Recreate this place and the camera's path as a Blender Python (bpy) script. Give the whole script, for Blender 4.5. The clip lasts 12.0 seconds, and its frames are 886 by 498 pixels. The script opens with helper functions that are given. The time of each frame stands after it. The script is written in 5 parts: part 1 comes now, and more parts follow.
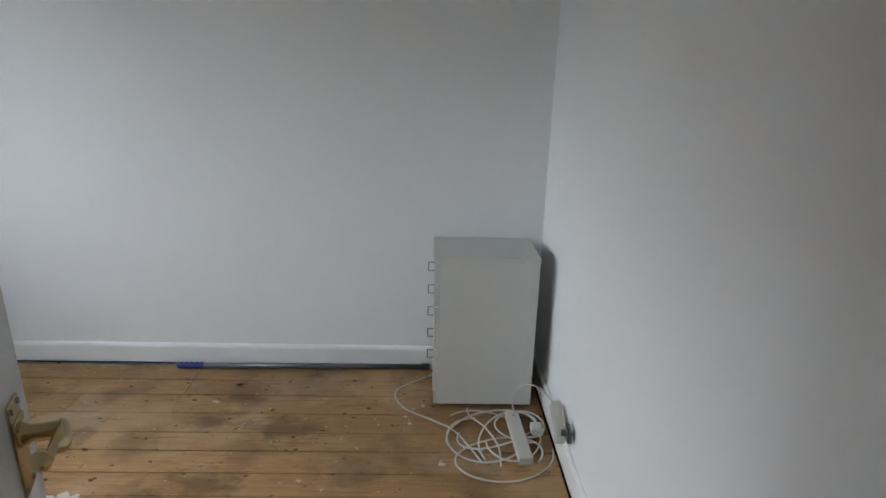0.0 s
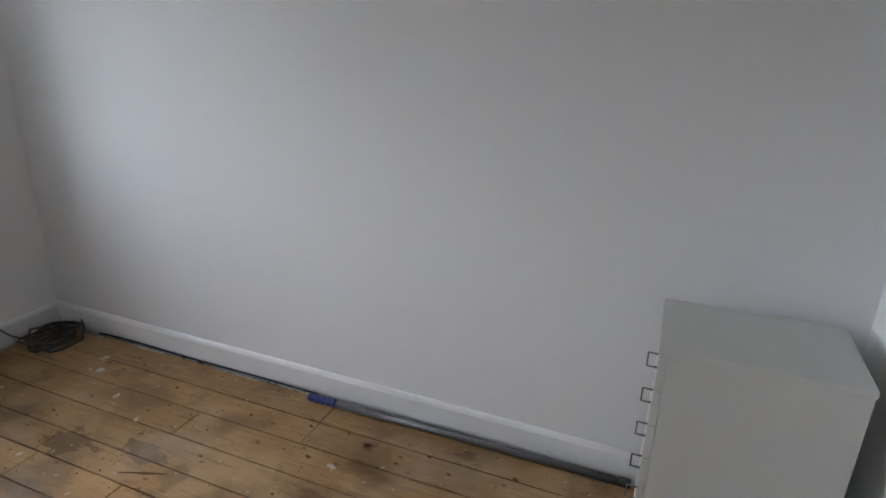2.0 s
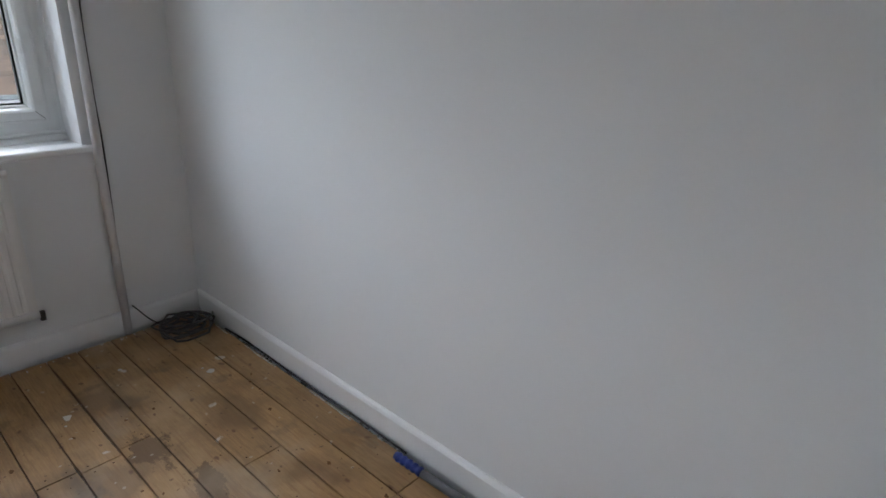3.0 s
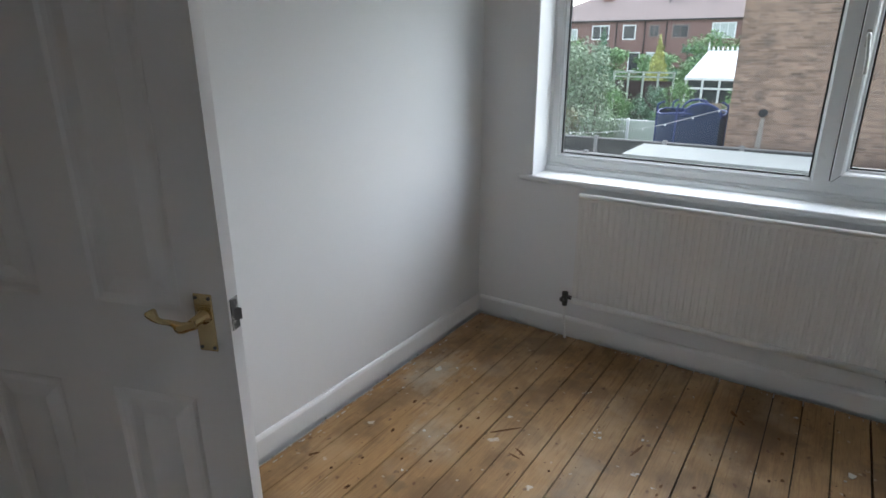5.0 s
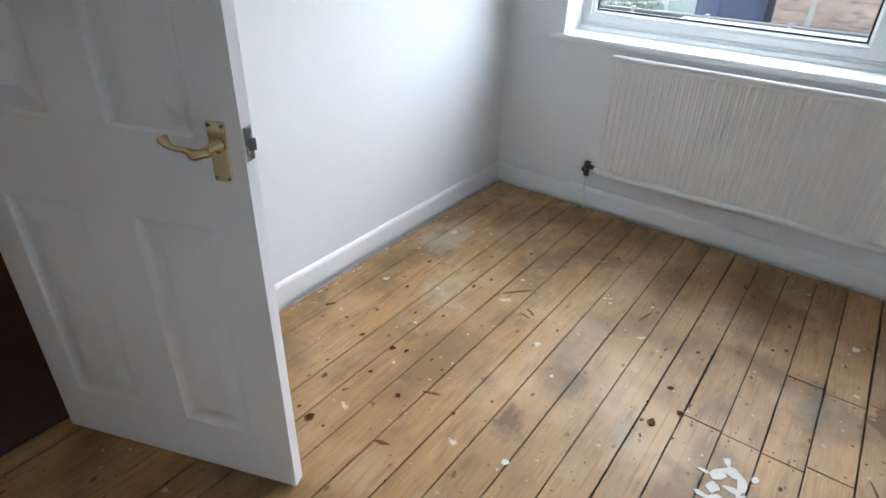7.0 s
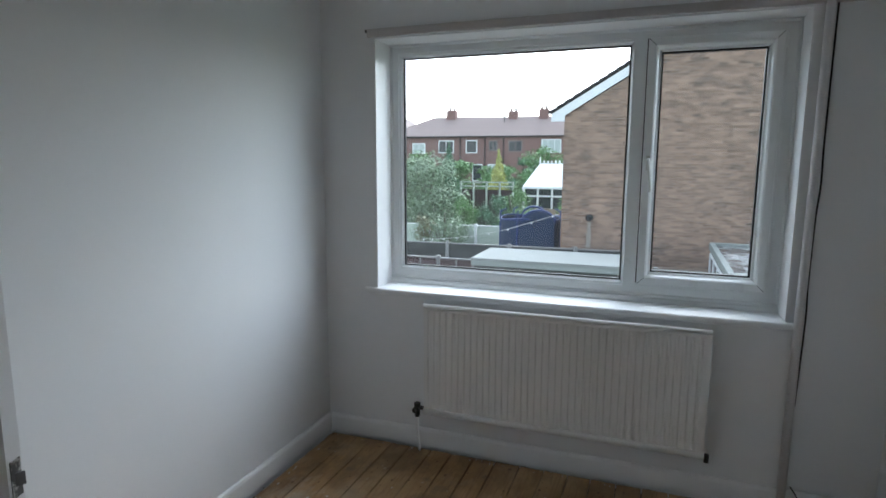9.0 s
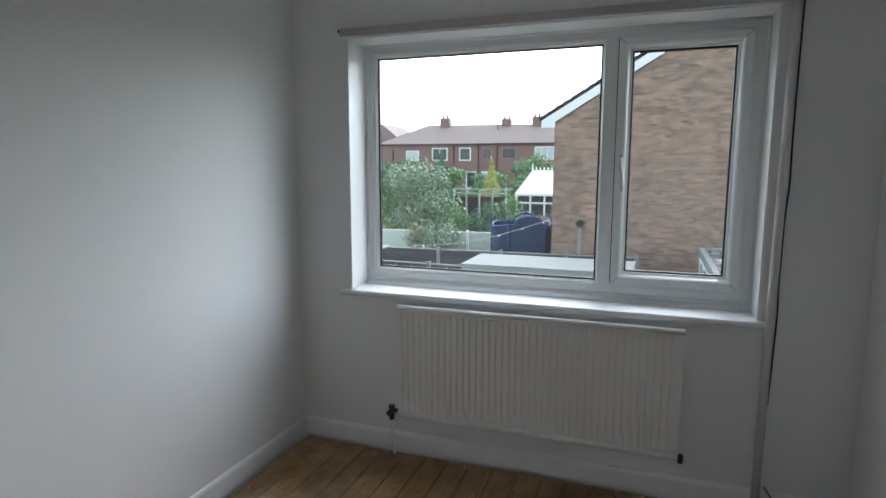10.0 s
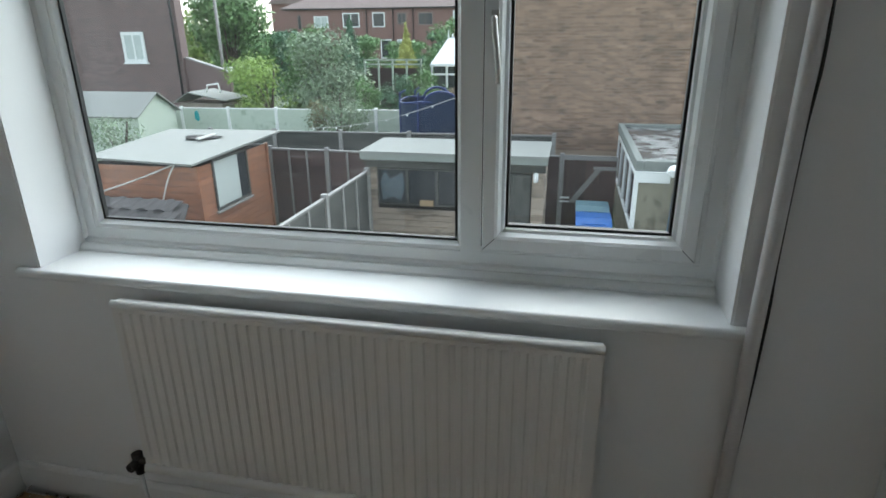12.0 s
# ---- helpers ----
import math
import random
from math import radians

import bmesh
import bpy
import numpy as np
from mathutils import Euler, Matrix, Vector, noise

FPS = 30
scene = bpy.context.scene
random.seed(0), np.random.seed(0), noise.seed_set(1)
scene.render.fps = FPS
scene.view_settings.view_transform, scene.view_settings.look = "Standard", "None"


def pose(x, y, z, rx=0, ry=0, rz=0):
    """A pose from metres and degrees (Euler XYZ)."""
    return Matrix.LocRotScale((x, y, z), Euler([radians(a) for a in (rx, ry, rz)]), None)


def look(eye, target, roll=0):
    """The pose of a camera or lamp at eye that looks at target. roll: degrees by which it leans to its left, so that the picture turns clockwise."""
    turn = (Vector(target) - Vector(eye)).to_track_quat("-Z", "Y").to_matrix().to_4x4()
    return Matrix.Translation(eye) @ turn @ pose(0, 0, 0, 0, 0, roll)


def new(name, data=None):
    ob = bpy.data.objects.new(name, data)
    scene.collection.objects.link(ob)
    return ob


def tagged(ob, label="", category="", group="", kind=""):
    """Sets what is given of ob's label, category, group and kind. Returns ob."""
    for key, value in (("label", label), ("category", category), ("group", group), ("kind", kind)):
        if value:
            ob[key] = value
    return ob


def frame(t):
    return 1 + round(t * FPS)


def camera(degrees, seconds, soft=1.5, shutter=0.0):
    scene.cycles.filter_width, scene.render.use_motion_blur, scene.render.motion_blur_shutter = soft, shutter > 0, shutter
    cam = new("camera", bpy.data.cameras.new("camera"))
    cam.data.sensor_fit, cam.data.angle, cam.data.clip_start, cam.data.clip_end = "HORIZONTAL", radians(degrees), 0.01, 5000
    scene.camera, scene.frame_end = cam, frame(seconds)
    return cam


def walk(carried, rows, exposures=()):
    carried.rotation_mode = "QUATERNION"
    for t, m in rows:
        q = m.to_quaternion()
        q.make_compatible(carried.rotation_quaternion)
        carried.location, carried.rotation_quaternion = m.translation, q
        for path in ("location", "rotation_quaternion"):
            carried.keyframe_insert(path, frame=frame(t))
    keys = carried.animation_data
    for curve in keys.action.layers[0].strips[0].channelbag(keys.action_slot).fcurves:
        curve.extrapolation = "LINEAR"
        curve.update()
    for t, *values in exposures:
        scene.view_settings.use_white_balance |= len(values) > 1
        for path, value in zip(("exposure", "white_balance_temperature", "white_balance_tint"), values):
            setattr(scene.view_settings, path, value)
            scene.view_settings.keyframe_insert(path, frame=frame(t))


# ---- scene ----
cam = camera(74.3, 12.0, soft=1.6)
PATH = [
    (0, (0.049, -2.69, 1.433), (1.955, -2.736, 0.828), 1.4),
    (0.5, (0.111, -2.755, 1.394), (1.965, -2.405, 0.73), 1.2),
    (1, (0.288, -2.742, 1.374), (2.09, -2.204, 0.694), 1.3),
    (1.5, (0.646, -2.682, 1.387), (2.429, -2.098, 0.693), 1.2),
    (2, (0.969, -2.684, 1.361), (2.712, -1.985, 0.672), 1.5),
    (2.5, (1.241, -2.629, 1.371), (2.913, -1.783, 0.672), 3.4),
    (4.3, (1.821, -2.662, 1.493), (1.497, -0.801, 0.837), -2.4),
    (4.5, (1.734, -2.706, 1.529), (1.175, -0.9, 0.877), -1.5),
    (5, (1.641, -2.812, 1.499), (0.582, -1.244, 0.85), -0.1),
    (5.5, (1.639, -2.856, 1.468), (0.367, -1.531, 0.677), 1.8),
    (6, (1.619, -2.851, 1.421), (0.381, -1.618, 0.447), 2.2),
    (6.5, (1.611, -2.84, 1.402), (0.465, -1.582, 0.352), 2.0),
    (7, (1.63, -2.809, 1.412), (0.63, -1.412, 0.388), 1.8),
    (7.5, (1.675, -2.777, 1.436), (0.847, -1.194, 0.537), 1.2),
    (7.7, (1.687, -2.769, 1.457), (0.91, -1.12, 0.632), 1.1),
    (9.3, (1.735, -2.794, 1.549), (1.055, -0.926, 1.324), 0.5),
    (9.5, (1.766, -2.784, 1.531), (1.071, -0.919, 1.332), 0.4),
    (10, (1.81, -2.74, 1.507), (1.145, -0.874, 1.232), 0.1),
    (10.5, (1.811, -2.558, 1.474), (1.228, -0.7, 1.018), -0.3),
    (11, (1.705, -2.178, 1.47), (1.236, -0.33, 0.864), -0.6),
    (11.5, (1.762, -1.781, 1.456), (1.343, 0.064, 0.808), -0.7),
    (12, (1.854, -1.349, 1.513), (1.458, 0.487, 0.825), -0.5),
]
walk(cam, [(t, look(eye, target, roll)) for t, eye, target, roll in PATH],
     exposures=[(0, 2.65, 6120, 8), (0.5, 2.65, 6250, 11), (1.5, 2.62, 6250, 13), (2.5, 2.42, 6150, 12), (4.5, 2.38, 6100, 10), (5, 2.15, 6100, 9), (5.5, 3.22, 6180, 9), (6.5, 3.35, 6000, 8), (7.0, 3.12, 5870, 8), (7.5, 2.46, 5780, 7),
                (9.5, 1.95, 5900, 6), (10.5, 1.95, 6250, 9), (11, 2.35, 6450, 10), (11.5, 2.28, 6300, 6), (12, 1.76, 6200, 3)])

# ---- daylight: an overcast sky with a weak, wide sun behind the clouds ----
SUN_ELEVATION, SUN_TURN = 40, 8
world = bpy.data.worlds.new("overcast")
scene.world = world
world.use_nodes = True
wn, wl = world.node_tree.nodes, world.node_tree.links
sky = wn.new("ShaderNodeTexSky")
sky.sky_type, sky.sun_disc = "NISHITA", False
sky.sun_elevation, sky.sun_rotation = radians(SUN_ELEVATION), radians(SUN_TURN)
sky.dust_density, sky.air_density = 1.5, 1.0
veil = wn.new("ShaderNodeHueSaturation")
veil.inputs["Saturation"].default_value = 0.4
wl.new(sky.outputs[0], veil.inputs["Color"])
wl.new(veil.outputs[0], wn["Background"].inputs[0])
wn["Background"].inputs[1].default_value = 0.15
sun = new("sun", bpy.data.lights.new("sun", "SUN"))
sun.data.energy, sun.data.angle, sun.data.color = 1.5, radians(110), (0.93, 0.97, 1.0)
way = radians(SUN_TURN)
sun.matrix_world = look((50 * math.sin(way), 50 * math.cos(way), 50 * math.tan(radians(SUN_ELEVATION))), (0, 0, 0))


# ---- materials ----
def tint(c, k):
    return tuple(min(1, v * k) for v in c)


def mat(name, c, vary=0.12, scale=3.0, rough=0.6, bump=0.15, fine=80.0, metal=0.0, rand=0.0, stretch=(1, 1, 1),
        stain=None, stain_at=0.62, stain_scale=2.0, stain_amount=0.7, spec=0.5):
    """A procedural surface: base colour with broad and fine variation, optional stains, relief and a tint for each object."""
    m = bpy.data.materials.new(name)
    m.use_nodes = True
    n, l = m.node_tree.nodes, m.node_tree.links
    b = n["Principled BSDF"]
    b.inputs["Metallic"].default_value = metal
    b.inputs["Specular IOR Level"].default_value = spec
    co, mp = n.new("ShaderNodeTexCoord"), n.new("ShaderNodeMapping")
    mp.inputs["Scale"].default_value = stretch
    l.new(co.outputs["Object"], mp.inputs[0])
    info = n.new("ShaderNodeObjectInfo")
    if rand:
        shift = n.new("ShaderNodeVectorMath")
        shift.operation = "SCALE"
        shift.inputs[0].default_value = (17, 31, 5)
        l.new(info.outputs["Random"], shift.inputs["Scale"])
        l.new(shift.outputs[0], mp.inputs["Location"])

    def noise_tex(s, detail=4, rough_=0.6):
        t = n.new("ShaderNodeTexNoise")
        t.inputs["Scale"].default_value, t.inputs["Detail"].default_value = s, detail
        t.inputs["Roughness"].default_value = rough_
        l.new(mp.outputs[0], t.inputs["Vector"])
        return t

    broad, grain = noise_tex(scale), noise_tex(fine, 3)
    ramp = n.new("ShaderNodeMix")
    ramp.data_type = "RGBA"
    ramp.inputs[6].default_value = (*tint(c, 1 - vary), 1)
    ramp.inputs[7].default_value = (*tint(c, 1 + vary), 1)
    l.new(broad.outputs["Fac"], ramp.inputs[0])
    out = ramp.outputs[2]
    fine_mix = n.new("ShaderNodeMix")
    fine_mix.data_type, fine_mix.blend_type = "RGBA", "OVERLAY"
    fine_mix.inputs[0].default_value = min(0.8, vary * 1.5)
    l.new(out, fine_mix.inputs[6])
    l.new(grain.outputs["Color"], fine_mix.inputs[7])
    bw = n.new("ShaderNodeRGBToBW")
    l.new(grain.outputs["Color"], bw.inputs[0])
    l.new(bw.outputs[0], fine_mix.inputs[7])
    out = fine_mix.outputs[2]
    if stain:
        spots = noise_tex(stain_scale, 6, 0.65)
        edge = n.new("ShaderNodeMapRange")
        edge.inputs["From Min"].default_value, edge.inputs["From Max"].default_value = stain_at - 0.04, stain_at + 0.05
        edge.inputs["To Max"].default_value = stain_amount
        l.new(spots.outputs["Fac"], edge.inputs[0])
        sm = n.new("ShaderNodeMix")
        sm.data_type = "RGBA"
        l.new(edge.outputs[0], sm.inputs[0])
        l.new(out, sm.inputs[6])
        sm.inputs[7].default_value = (*stain, 1)
        out = sm.outputs[2]
    if rand:
        hsv = n.new("ShaderNodeHueSaturation")
        mr = n.new("ShaderNodeMapRange")
        mr.inputs["To Min"].default_value, mr.inputs["To Max"].default_value = 1 - rand, 1 + rand
        l.new(info.outputs["Random"], mr.inputs[0])
        l.new(mr.outputs[0], hsv.inputs["Value"])
        l.new(out, hsv.inputs["Color"])
        out = hsv.outputs[0]
    l.new(out, b.inputs["Base Color"])
    rr = n.new("ShaderNodeMapRange")
    rr.inputs["To Min"].default_value, rr.inputs["To Max"].default_value = max(0, rough - 0.1), min(1, rough + 0.1)
    l.new(broad.outputs["Fac"], rr.inputs[0])
    l.new(rr.outputs[0], b.inputs["Roughness"])
    if bump:
        bp = n.new("ShaderNodeBump")
        bp.inputs["Strength"].default_value, bp.inputs["Distance"].default_value = bump, 0.004
        l.new(grain.outputs["Fac"], bp.inputs["Height"])
        l.new(bp.outputs[0], b.inputs["Normal"])
    return m


def island_tint(m, amount):
    """Lets every loose piece of a joined mesh have its own brightness."""
    n, l = m.node_tree.nodes, m.node_tree.links
    b = n["Principled BSDF"]
    src = b.inputs["Base Color"].links[0].from_socket
    g, mr, hsv = n.new("ShaderNodeNewGeometry"), n.new("ShaderNodeMapRange"), n.new("ShaderNodeHueSaturation")
    mr.inputs["To Min"].default_value, mr.inputs["To Max"].default_value = 1 - amount, 1 + amount
    l.new(g.outputs["Random Per Island"], mr.inputs[0])
    l.new(mr.outputs[0], hsv.inputs["Value"])
    l.new(src, hsv.inputs["Color"])
    l.new(hsv.outputs[0], b.inputs["Base Color"])
    return m


def glass_mat(name, c=(1, 1, 1), rough=0.0, haze=0.0):
    m = bpy.data.materials.new(name)
    m.use_nodes = True
    n, l = m.node_tree.nodes, m.node_tree.links
    n.remove(n["Principled BSDF"])
    tr, gl = n.new("ShaderNodeBsdfTransparent"), n.new("ShaderNodeBsdfGlossy")
    mx, fr, pw, ma = n.new("ShaderNodeMixShader"), n.new("ShaderNodeLayerWeight"), n.new("ShaderNodeMath"), n.new("ShaderNodeMath")
    tr.inputs[0].default_value = (*c, 1)
    gl.inputs["Roughness"].default_value = rough
    fr.inputs[0].default_value = 0.5
    pw.operation, ma.operation = "POWER", "MULTIPLY_ADD"
    pw.inputs[1].default_value, ma.inputs[1].default_value, ma.inputs[2].default_value = 5.0, 0.95, 0.035
    l.new(fr.outputs["Facing"], pw.inputs[0])
    l.new(pw.outputs[0], ma.inputs[0])
    l.new(ma.outputs[0], mx.inputs[0])
    l.new(tr.outputs[0], mx.inputs[1])
    l.new(gl.outputs[0], mx.inputs[2])
    # faint translucent layer that lays glare haze over the view outside
    if haze:
        haze_bsdf, dm, nz, mr = n.new("ShaderNodeBsdfTranslucent"), n.new("ShaderNodeMixShader"), n.new("ShaderNodeTexNoise"), n.new("ShaderNodeMapRange")
        haze_bsdf.inputs[0].default_value = (0.8, 0.82, 0.82, 1)
        nz.inputs["Scale"].default_value, nz.inputs["Detail"].default_value = 3.5, 5
        co = n.new("ShaderNodeTexCoord")
        l.new(co.outputs["Object"], nz.inputs["Vector"])
        mr.inputs["From Min"].default_value, mr.inputs["From Max"].default_value = 0.3, 0.75
        mr.inputs["To Min"].default_value, mr.inputs["To Max"].default_value = haze * 0.5, haze * 1.6
        l.new(nz.outputs["Fac"], mr.inputs[0])
        l.new(mr.outputs[0], dm.inputs[0])
        l.new(mx.outputs[0], dm.inputs[1])
        l.new(haze_bsdf.outputs[0], dm.inputs[2])
        l.new(dm.outputs[0], n["Material Output"].inputs[0])
    else:
        l.new(mx.outputs[0], n["Material Output"].inputs[0])
    return m


# stains and some painted shade on the boards: place, half-sizes, colour, strength
BROWN, MATT, SOOT, PALE = (0.1, 0.048, 0.018), (0.125, 0.07, 0.032), (0.115, 0.082, 0.056), (0.5, 0.46, 0.38)
STAINS_AND_SHADE = [(2.33, -1.86, 0.05, 0.1, BROWN, 0.6), (1.68, -1.7, 0.07, 0.12, BROWN, 0.72), (2.16, -1.8, 0.07, 0.14, BROWN, 0.7), (2.03, -0.88, 0.07, 0.13, MATT, 0.85),
          (2.10, -1.15, 0.05, 0.13, MATT, 0.85), (2.44, -1.83, 0.03, 0.04, BROWN, 0.8), (2.53, -2.17, 0.03, 0.045, BROWN, 0.8), (1.78, -1.9, 0.09, 0.16, BROWN, 0.7), (2.1, -2.1, 0.1, 0.2, BROWN, 0.7),
          # first two: brown varnish plus painted shade of the radiator and sill
          (1.6, -0.36, 0.24, 0.42, BROWN, 0.38), (0.95, -0.2, 0.25, 0.16, BROWN, 0.4), (1.83, -0.92, 0.04, 0.16, SOOT, 0.6), (1.15, -1.34, 0.05, 0.1, SOOT, 0.6), (1.034, -1.18, 0.05, 0.14, SOOT, 0.4),
          (1.05, -1.6, 0.05, 0.07, BROWN, 0.75), (1.35, -1.43, 0.04, 0.1, SOOT, 0.55), (0.32, -0.3, 0.12, 0.1, SOOT, 0.45), (1.8, -0.99, 0.05, 0.07, SOOT, 0.55), (1.56, -1.13, 0.06, 0.1, SOOT, 0.5),
          (0.2, -0.75, 0.13, 0.22, PALE, 0.4), (0.45, -1.16, 0.1, 0.14, PALE, 0.3)]


def pine_mat(name):
    """Old sanded pine boards: long grain, knots, dark stains, painted radiator shade, pale paint spots."""
    m = mat(name, (0.33, 0.195, 0.083), vary=0.3, scale=5.0, rough=0.52, bump=0.2, fine=24, rand=0.12, stretch=(7, 0.6, 1), spec=0.35)
    n, l = m.node_tree.nodes, m.node_tree.links
    b = n["Principled BSDF"]
    co = n.new("ShaderNodeTexCoord")

    def layer(fac, colour, amount=1.0):
        src = b.inputs["Base Color"].links[0].from_socket
        mx = n.new("ShaderNodeMix")
        mx.data_type = "RGBA"
        l.new(src, mx.inputs[6])
        mx.inputs[7].default_value = (*colour, 1)
        mul = n.new("ShaderNodeMath")
        mul.operation = "MULTIPLY"
        mul.inputs[1].default_value = amount
        l.new(fac, mul.inputs[0])
        l.new(mul.outputs[0], mx.inputs[0])
        l.new(mx.outputs[2], b.inputs["Base Color"])

    def spread(socket, a, z):
        mr = n.new("ShaderNodeMapRange")
        mr.inputs["From Min"].default_value, mr.inputs["From Max"].default_value = a, z
        l.new(socket, mr.inputs[0])
        return mr.outputs[0]

    def field(scale, stretch, detail=4, shift=0.0):
        mp = n.new("ShaderNodeMapping")
        mp.inputs["Scale"].default_value, mp.inputs["Location"].default_value = stretch, (shift, shift * 2, 0)
        l.new(co.outputs["Object"], mp.inputs[0])
        t = n.new("ShaderNodeTexNoise")
        t.inputs["Scale"].default_value, t.inputs["Detail"].default_value = scale, detail
        l.new(mp.outputs[0], t.inputs["Vector"])
        return t.outputs["Fac"]

    def dots(scale, size, stretch, shift):
        mp = n.new("ShaderNodeMapping")
        mp.inputs["Scale"].default_value, mp.inputs["Location"].default_value = stretch, (shift, shift, 0)
        l.new(co.outputs["Object"], mp.inputs[0])
        wob = n.new("ShaderNodeTexNoise")
        wob.inputs["Scale"].default_value = 14
        l.new(mp.outputs[0], wob.inputs["Vector"])
        add = n.new("ShaderNodeVectorMath")
        add.operation = "MULTIPLY_ADD"
        add.inputs[1].default_value = (0.05, 0.05, 0)
        l.new(wob.outputs["Color"], add.inputs[0])
        l.new(mp.outputs[0], add.inputs[2])
        v = n.new("ShaderNodeTexVoronoi")
        v.voronoi_dimensions = "2D"
        v.inputs["Scale"].default_value = scale
        l.new(add.outputs[0], v.inputs["Vector"])
        return spread(v.outputs["Distance"], size, size * 0.45)

    layer(spread(field(2.6, (1, 1, 1), 5), 0.50, 0.64), (0.46, 0.31, 0.165), 0.6)
    layer(spread(field(2.9, (1.2, 1, 1), 6, 3.1), 0.51, 0.63), (0.13, 0.075, 0.035), 0.6)
    layer(spread(field(5.5, (1, 1, 1), 6, 7.7), 0.61, 0.68), (0.13, 0.09, 0.055), 0.5)
    layer(spread(field(90, (1, 0.03, 1), 3, 2.0), 0.55, 0.7), (0.22, 0.11, 0.045), 0.5)
    layer(spread(field(34, (1, 0.14, 1), 4, 6.0), 0.58, 0.68), (0.17, 0.09, 0.04), 0.45)
    warp = n.new("ShaderNodeTexNoise")
    warp.inputs["Scale"].default_value, warp.inputs["Detail"].default_value = 16, 7
    warp.inputs["Roughness"].default_value = 0.7
    along = n.new("ShaderNodeMapping")
    along.inputs["Scale"].default_value = (1.3, 0.55, 1)
    l.new(co.outputs["Object"], along.inputs[0])
    l.new(along.outputs[0], warp.inputs["Vector"])
    for sx, sy, rx, ry, colour, amount in STAINS_AND_SHADE:
        at, sc, ln, ad = (n.new("ShaderNodeVectorMath") for _ in range(3)), None, None, n.new("ShaderNodeMath")
        at, sc, ln = at
        at.operation, sc.operation, ln.operation = "SUBTRACT", "MULTIPLY", "LENGTH"
        at.inputs[1].default_value = (sx, sy, 0)
        sc.inputs[1].default_value = (1 / rx, 1 / ry, 0)
        l.new(co.outputs["Object"], at.inputs[0])
        l.new(at.outputs[0], sc.inputs[0])
        l.new(sc.outputs[0], ln.inputs[0])
        ad.operation = "MULTIPLY_ADD"
        ad.inputs[1].default_value = 3.0
        l.new(warp.outputs["Fac"], ad.inputs[0])
        l.new(ln.outputs["Value"], ad.inputs[2])
        soft = 0.12 if amount > 0.75 else 0.5
        layer(spread(ad.outputs[0], 2.3 + soft * 0.6, 2.3 - soft), colour, amount)
    layer(dots(4.2, 0.05, (1.5, 1, 1), 0.3), (0.12, 0.055, 0.028), 0.8)
    layer(spread(field(8, (1.5, 0.35, 1), 5, 5.5), 0.6, 0.72), (0.2, 0.11, 0.05), 0.45)
    layer(spread(field(3.5, (1, 1, 1), 5, 9.1), 0.55, 0.7), (0.42, 0.36, 0.28), 0.3)
    layer(dots(8.0, 0.04, (1, 1, 1), 1.7), (0.1, 0.05, 0.025), 0.7)
    layer(dots(5.1, 0.035, (1, 1, 1), 4.9), (0.6, 0.56, 0.48), 0.35)
    layer(spread(field(11, (1, 1, 1), 6, 11.0), 0.69, 0.72), (0.7, 0.68, 0.62), 0.5)
    return m


WALL = mat("white_emulsion", (0.78, 0.785, 0.79), vary=0.015, scale=1.2, rough=0.75, bump=0.08, fine=220)
CEIL = mat("ceiling_paint", (0.8, 0.8, 0.79), vary=0.015, rough=0.85, bump=0.05)
GLOSS = mat("white_gloss_paint", (0.8, 0.8, 0.8), vary=0.02, scale=5, rough=0.35, bump=0.05, fine=90)
SILLPAINT = mat("white_sill_paint", (0.8, 0.81, 0.81), vary=0.02, scale=4, rough=0.6, bump=0.04, fine=90, spec=0.35)
DOORW = mat("door_paint", (0.74, 0.735, 0.74), vary=0.02, scale=4, rough=0.42, bump=0.1, fine=60, stretch=(1, 1, 0.1))
UPVC = mat("white_upvc", (0.8, 0.82, 0.82), vary=0.0, rough=0.3, bump=0.0)
RAD = mat("radiator_enamel", (0.76, 0.75, 0.73), vary=0.02, rough=0.5, bump=0.03)
PINE = pine_mat("old_pine_boards")
DARK = mat("dark_gap", (0.015, 0.013, 0.012), vary=0.4, rough=0.9)
GAP = mat("dusty_gap_edge", (0.32, 0.3, 0.28), vary=0.5, scale=14, rough=0.95, stain=(0.03, 0.028, 0.025), stain_at=0.5, stain_scale=18)
SLOP = mat("slopped_wall_paint", (0.52, 0.5, 0.47), vary=0.3, scale=20, rough=0.8, stain=(0.2, 0.16, 0.12), stain_at=0.55, stain_scale=25)
RUBBER = mat("black_gasket", (0.015, 0.015, 0.015), vary=0.1, rough=0.6, bump=0)
BRASS = mat("brass", (0.66, 0.53, 0.3), vary=0.1, rough=0.24, bump=0.0, metal=1)
STEEL = mat("steel", (0.12, 0.12, 0.12), vary=0.3, rough=0.45, bump=0.05, metal=0.6, stain=(0.6, 0.6, 0.58), stain_at=0.55, stain_scale=60)
GREYMETAL = mat("grey_metal", (0.16, 0.16, 0.165), vary=0.15, rough=0.4, metal=0.6)
DARKMETAL = mat("tarnished_metal", (0.06, 0.055, 0.05), vary=0.4, scale=20, rough=0.5, metal=0.5, stain=(0.45, 0.44, 0.42), stain_at=0.62, stain_scale=50)
CAB = mat("cabinet_laminate", (0.56, 0.56, 0.53), vary=0.015, rough=0.45, bump=0.03)
CARPET = mat("dark_carpet", (0.085, 0.062, 0.058), vary=0.3, scale=40, rough=1, bump=1.0, fine=500, spec=0.1)
CREAM = mat("cream_wall", (0.62, 0.47, 0.27), vary=0.03, rough=0.8)
CABLE_W = mat("white_cable", (0.58, 0.56, 0.51), vary=0.04, rough=0.45, bump=0)
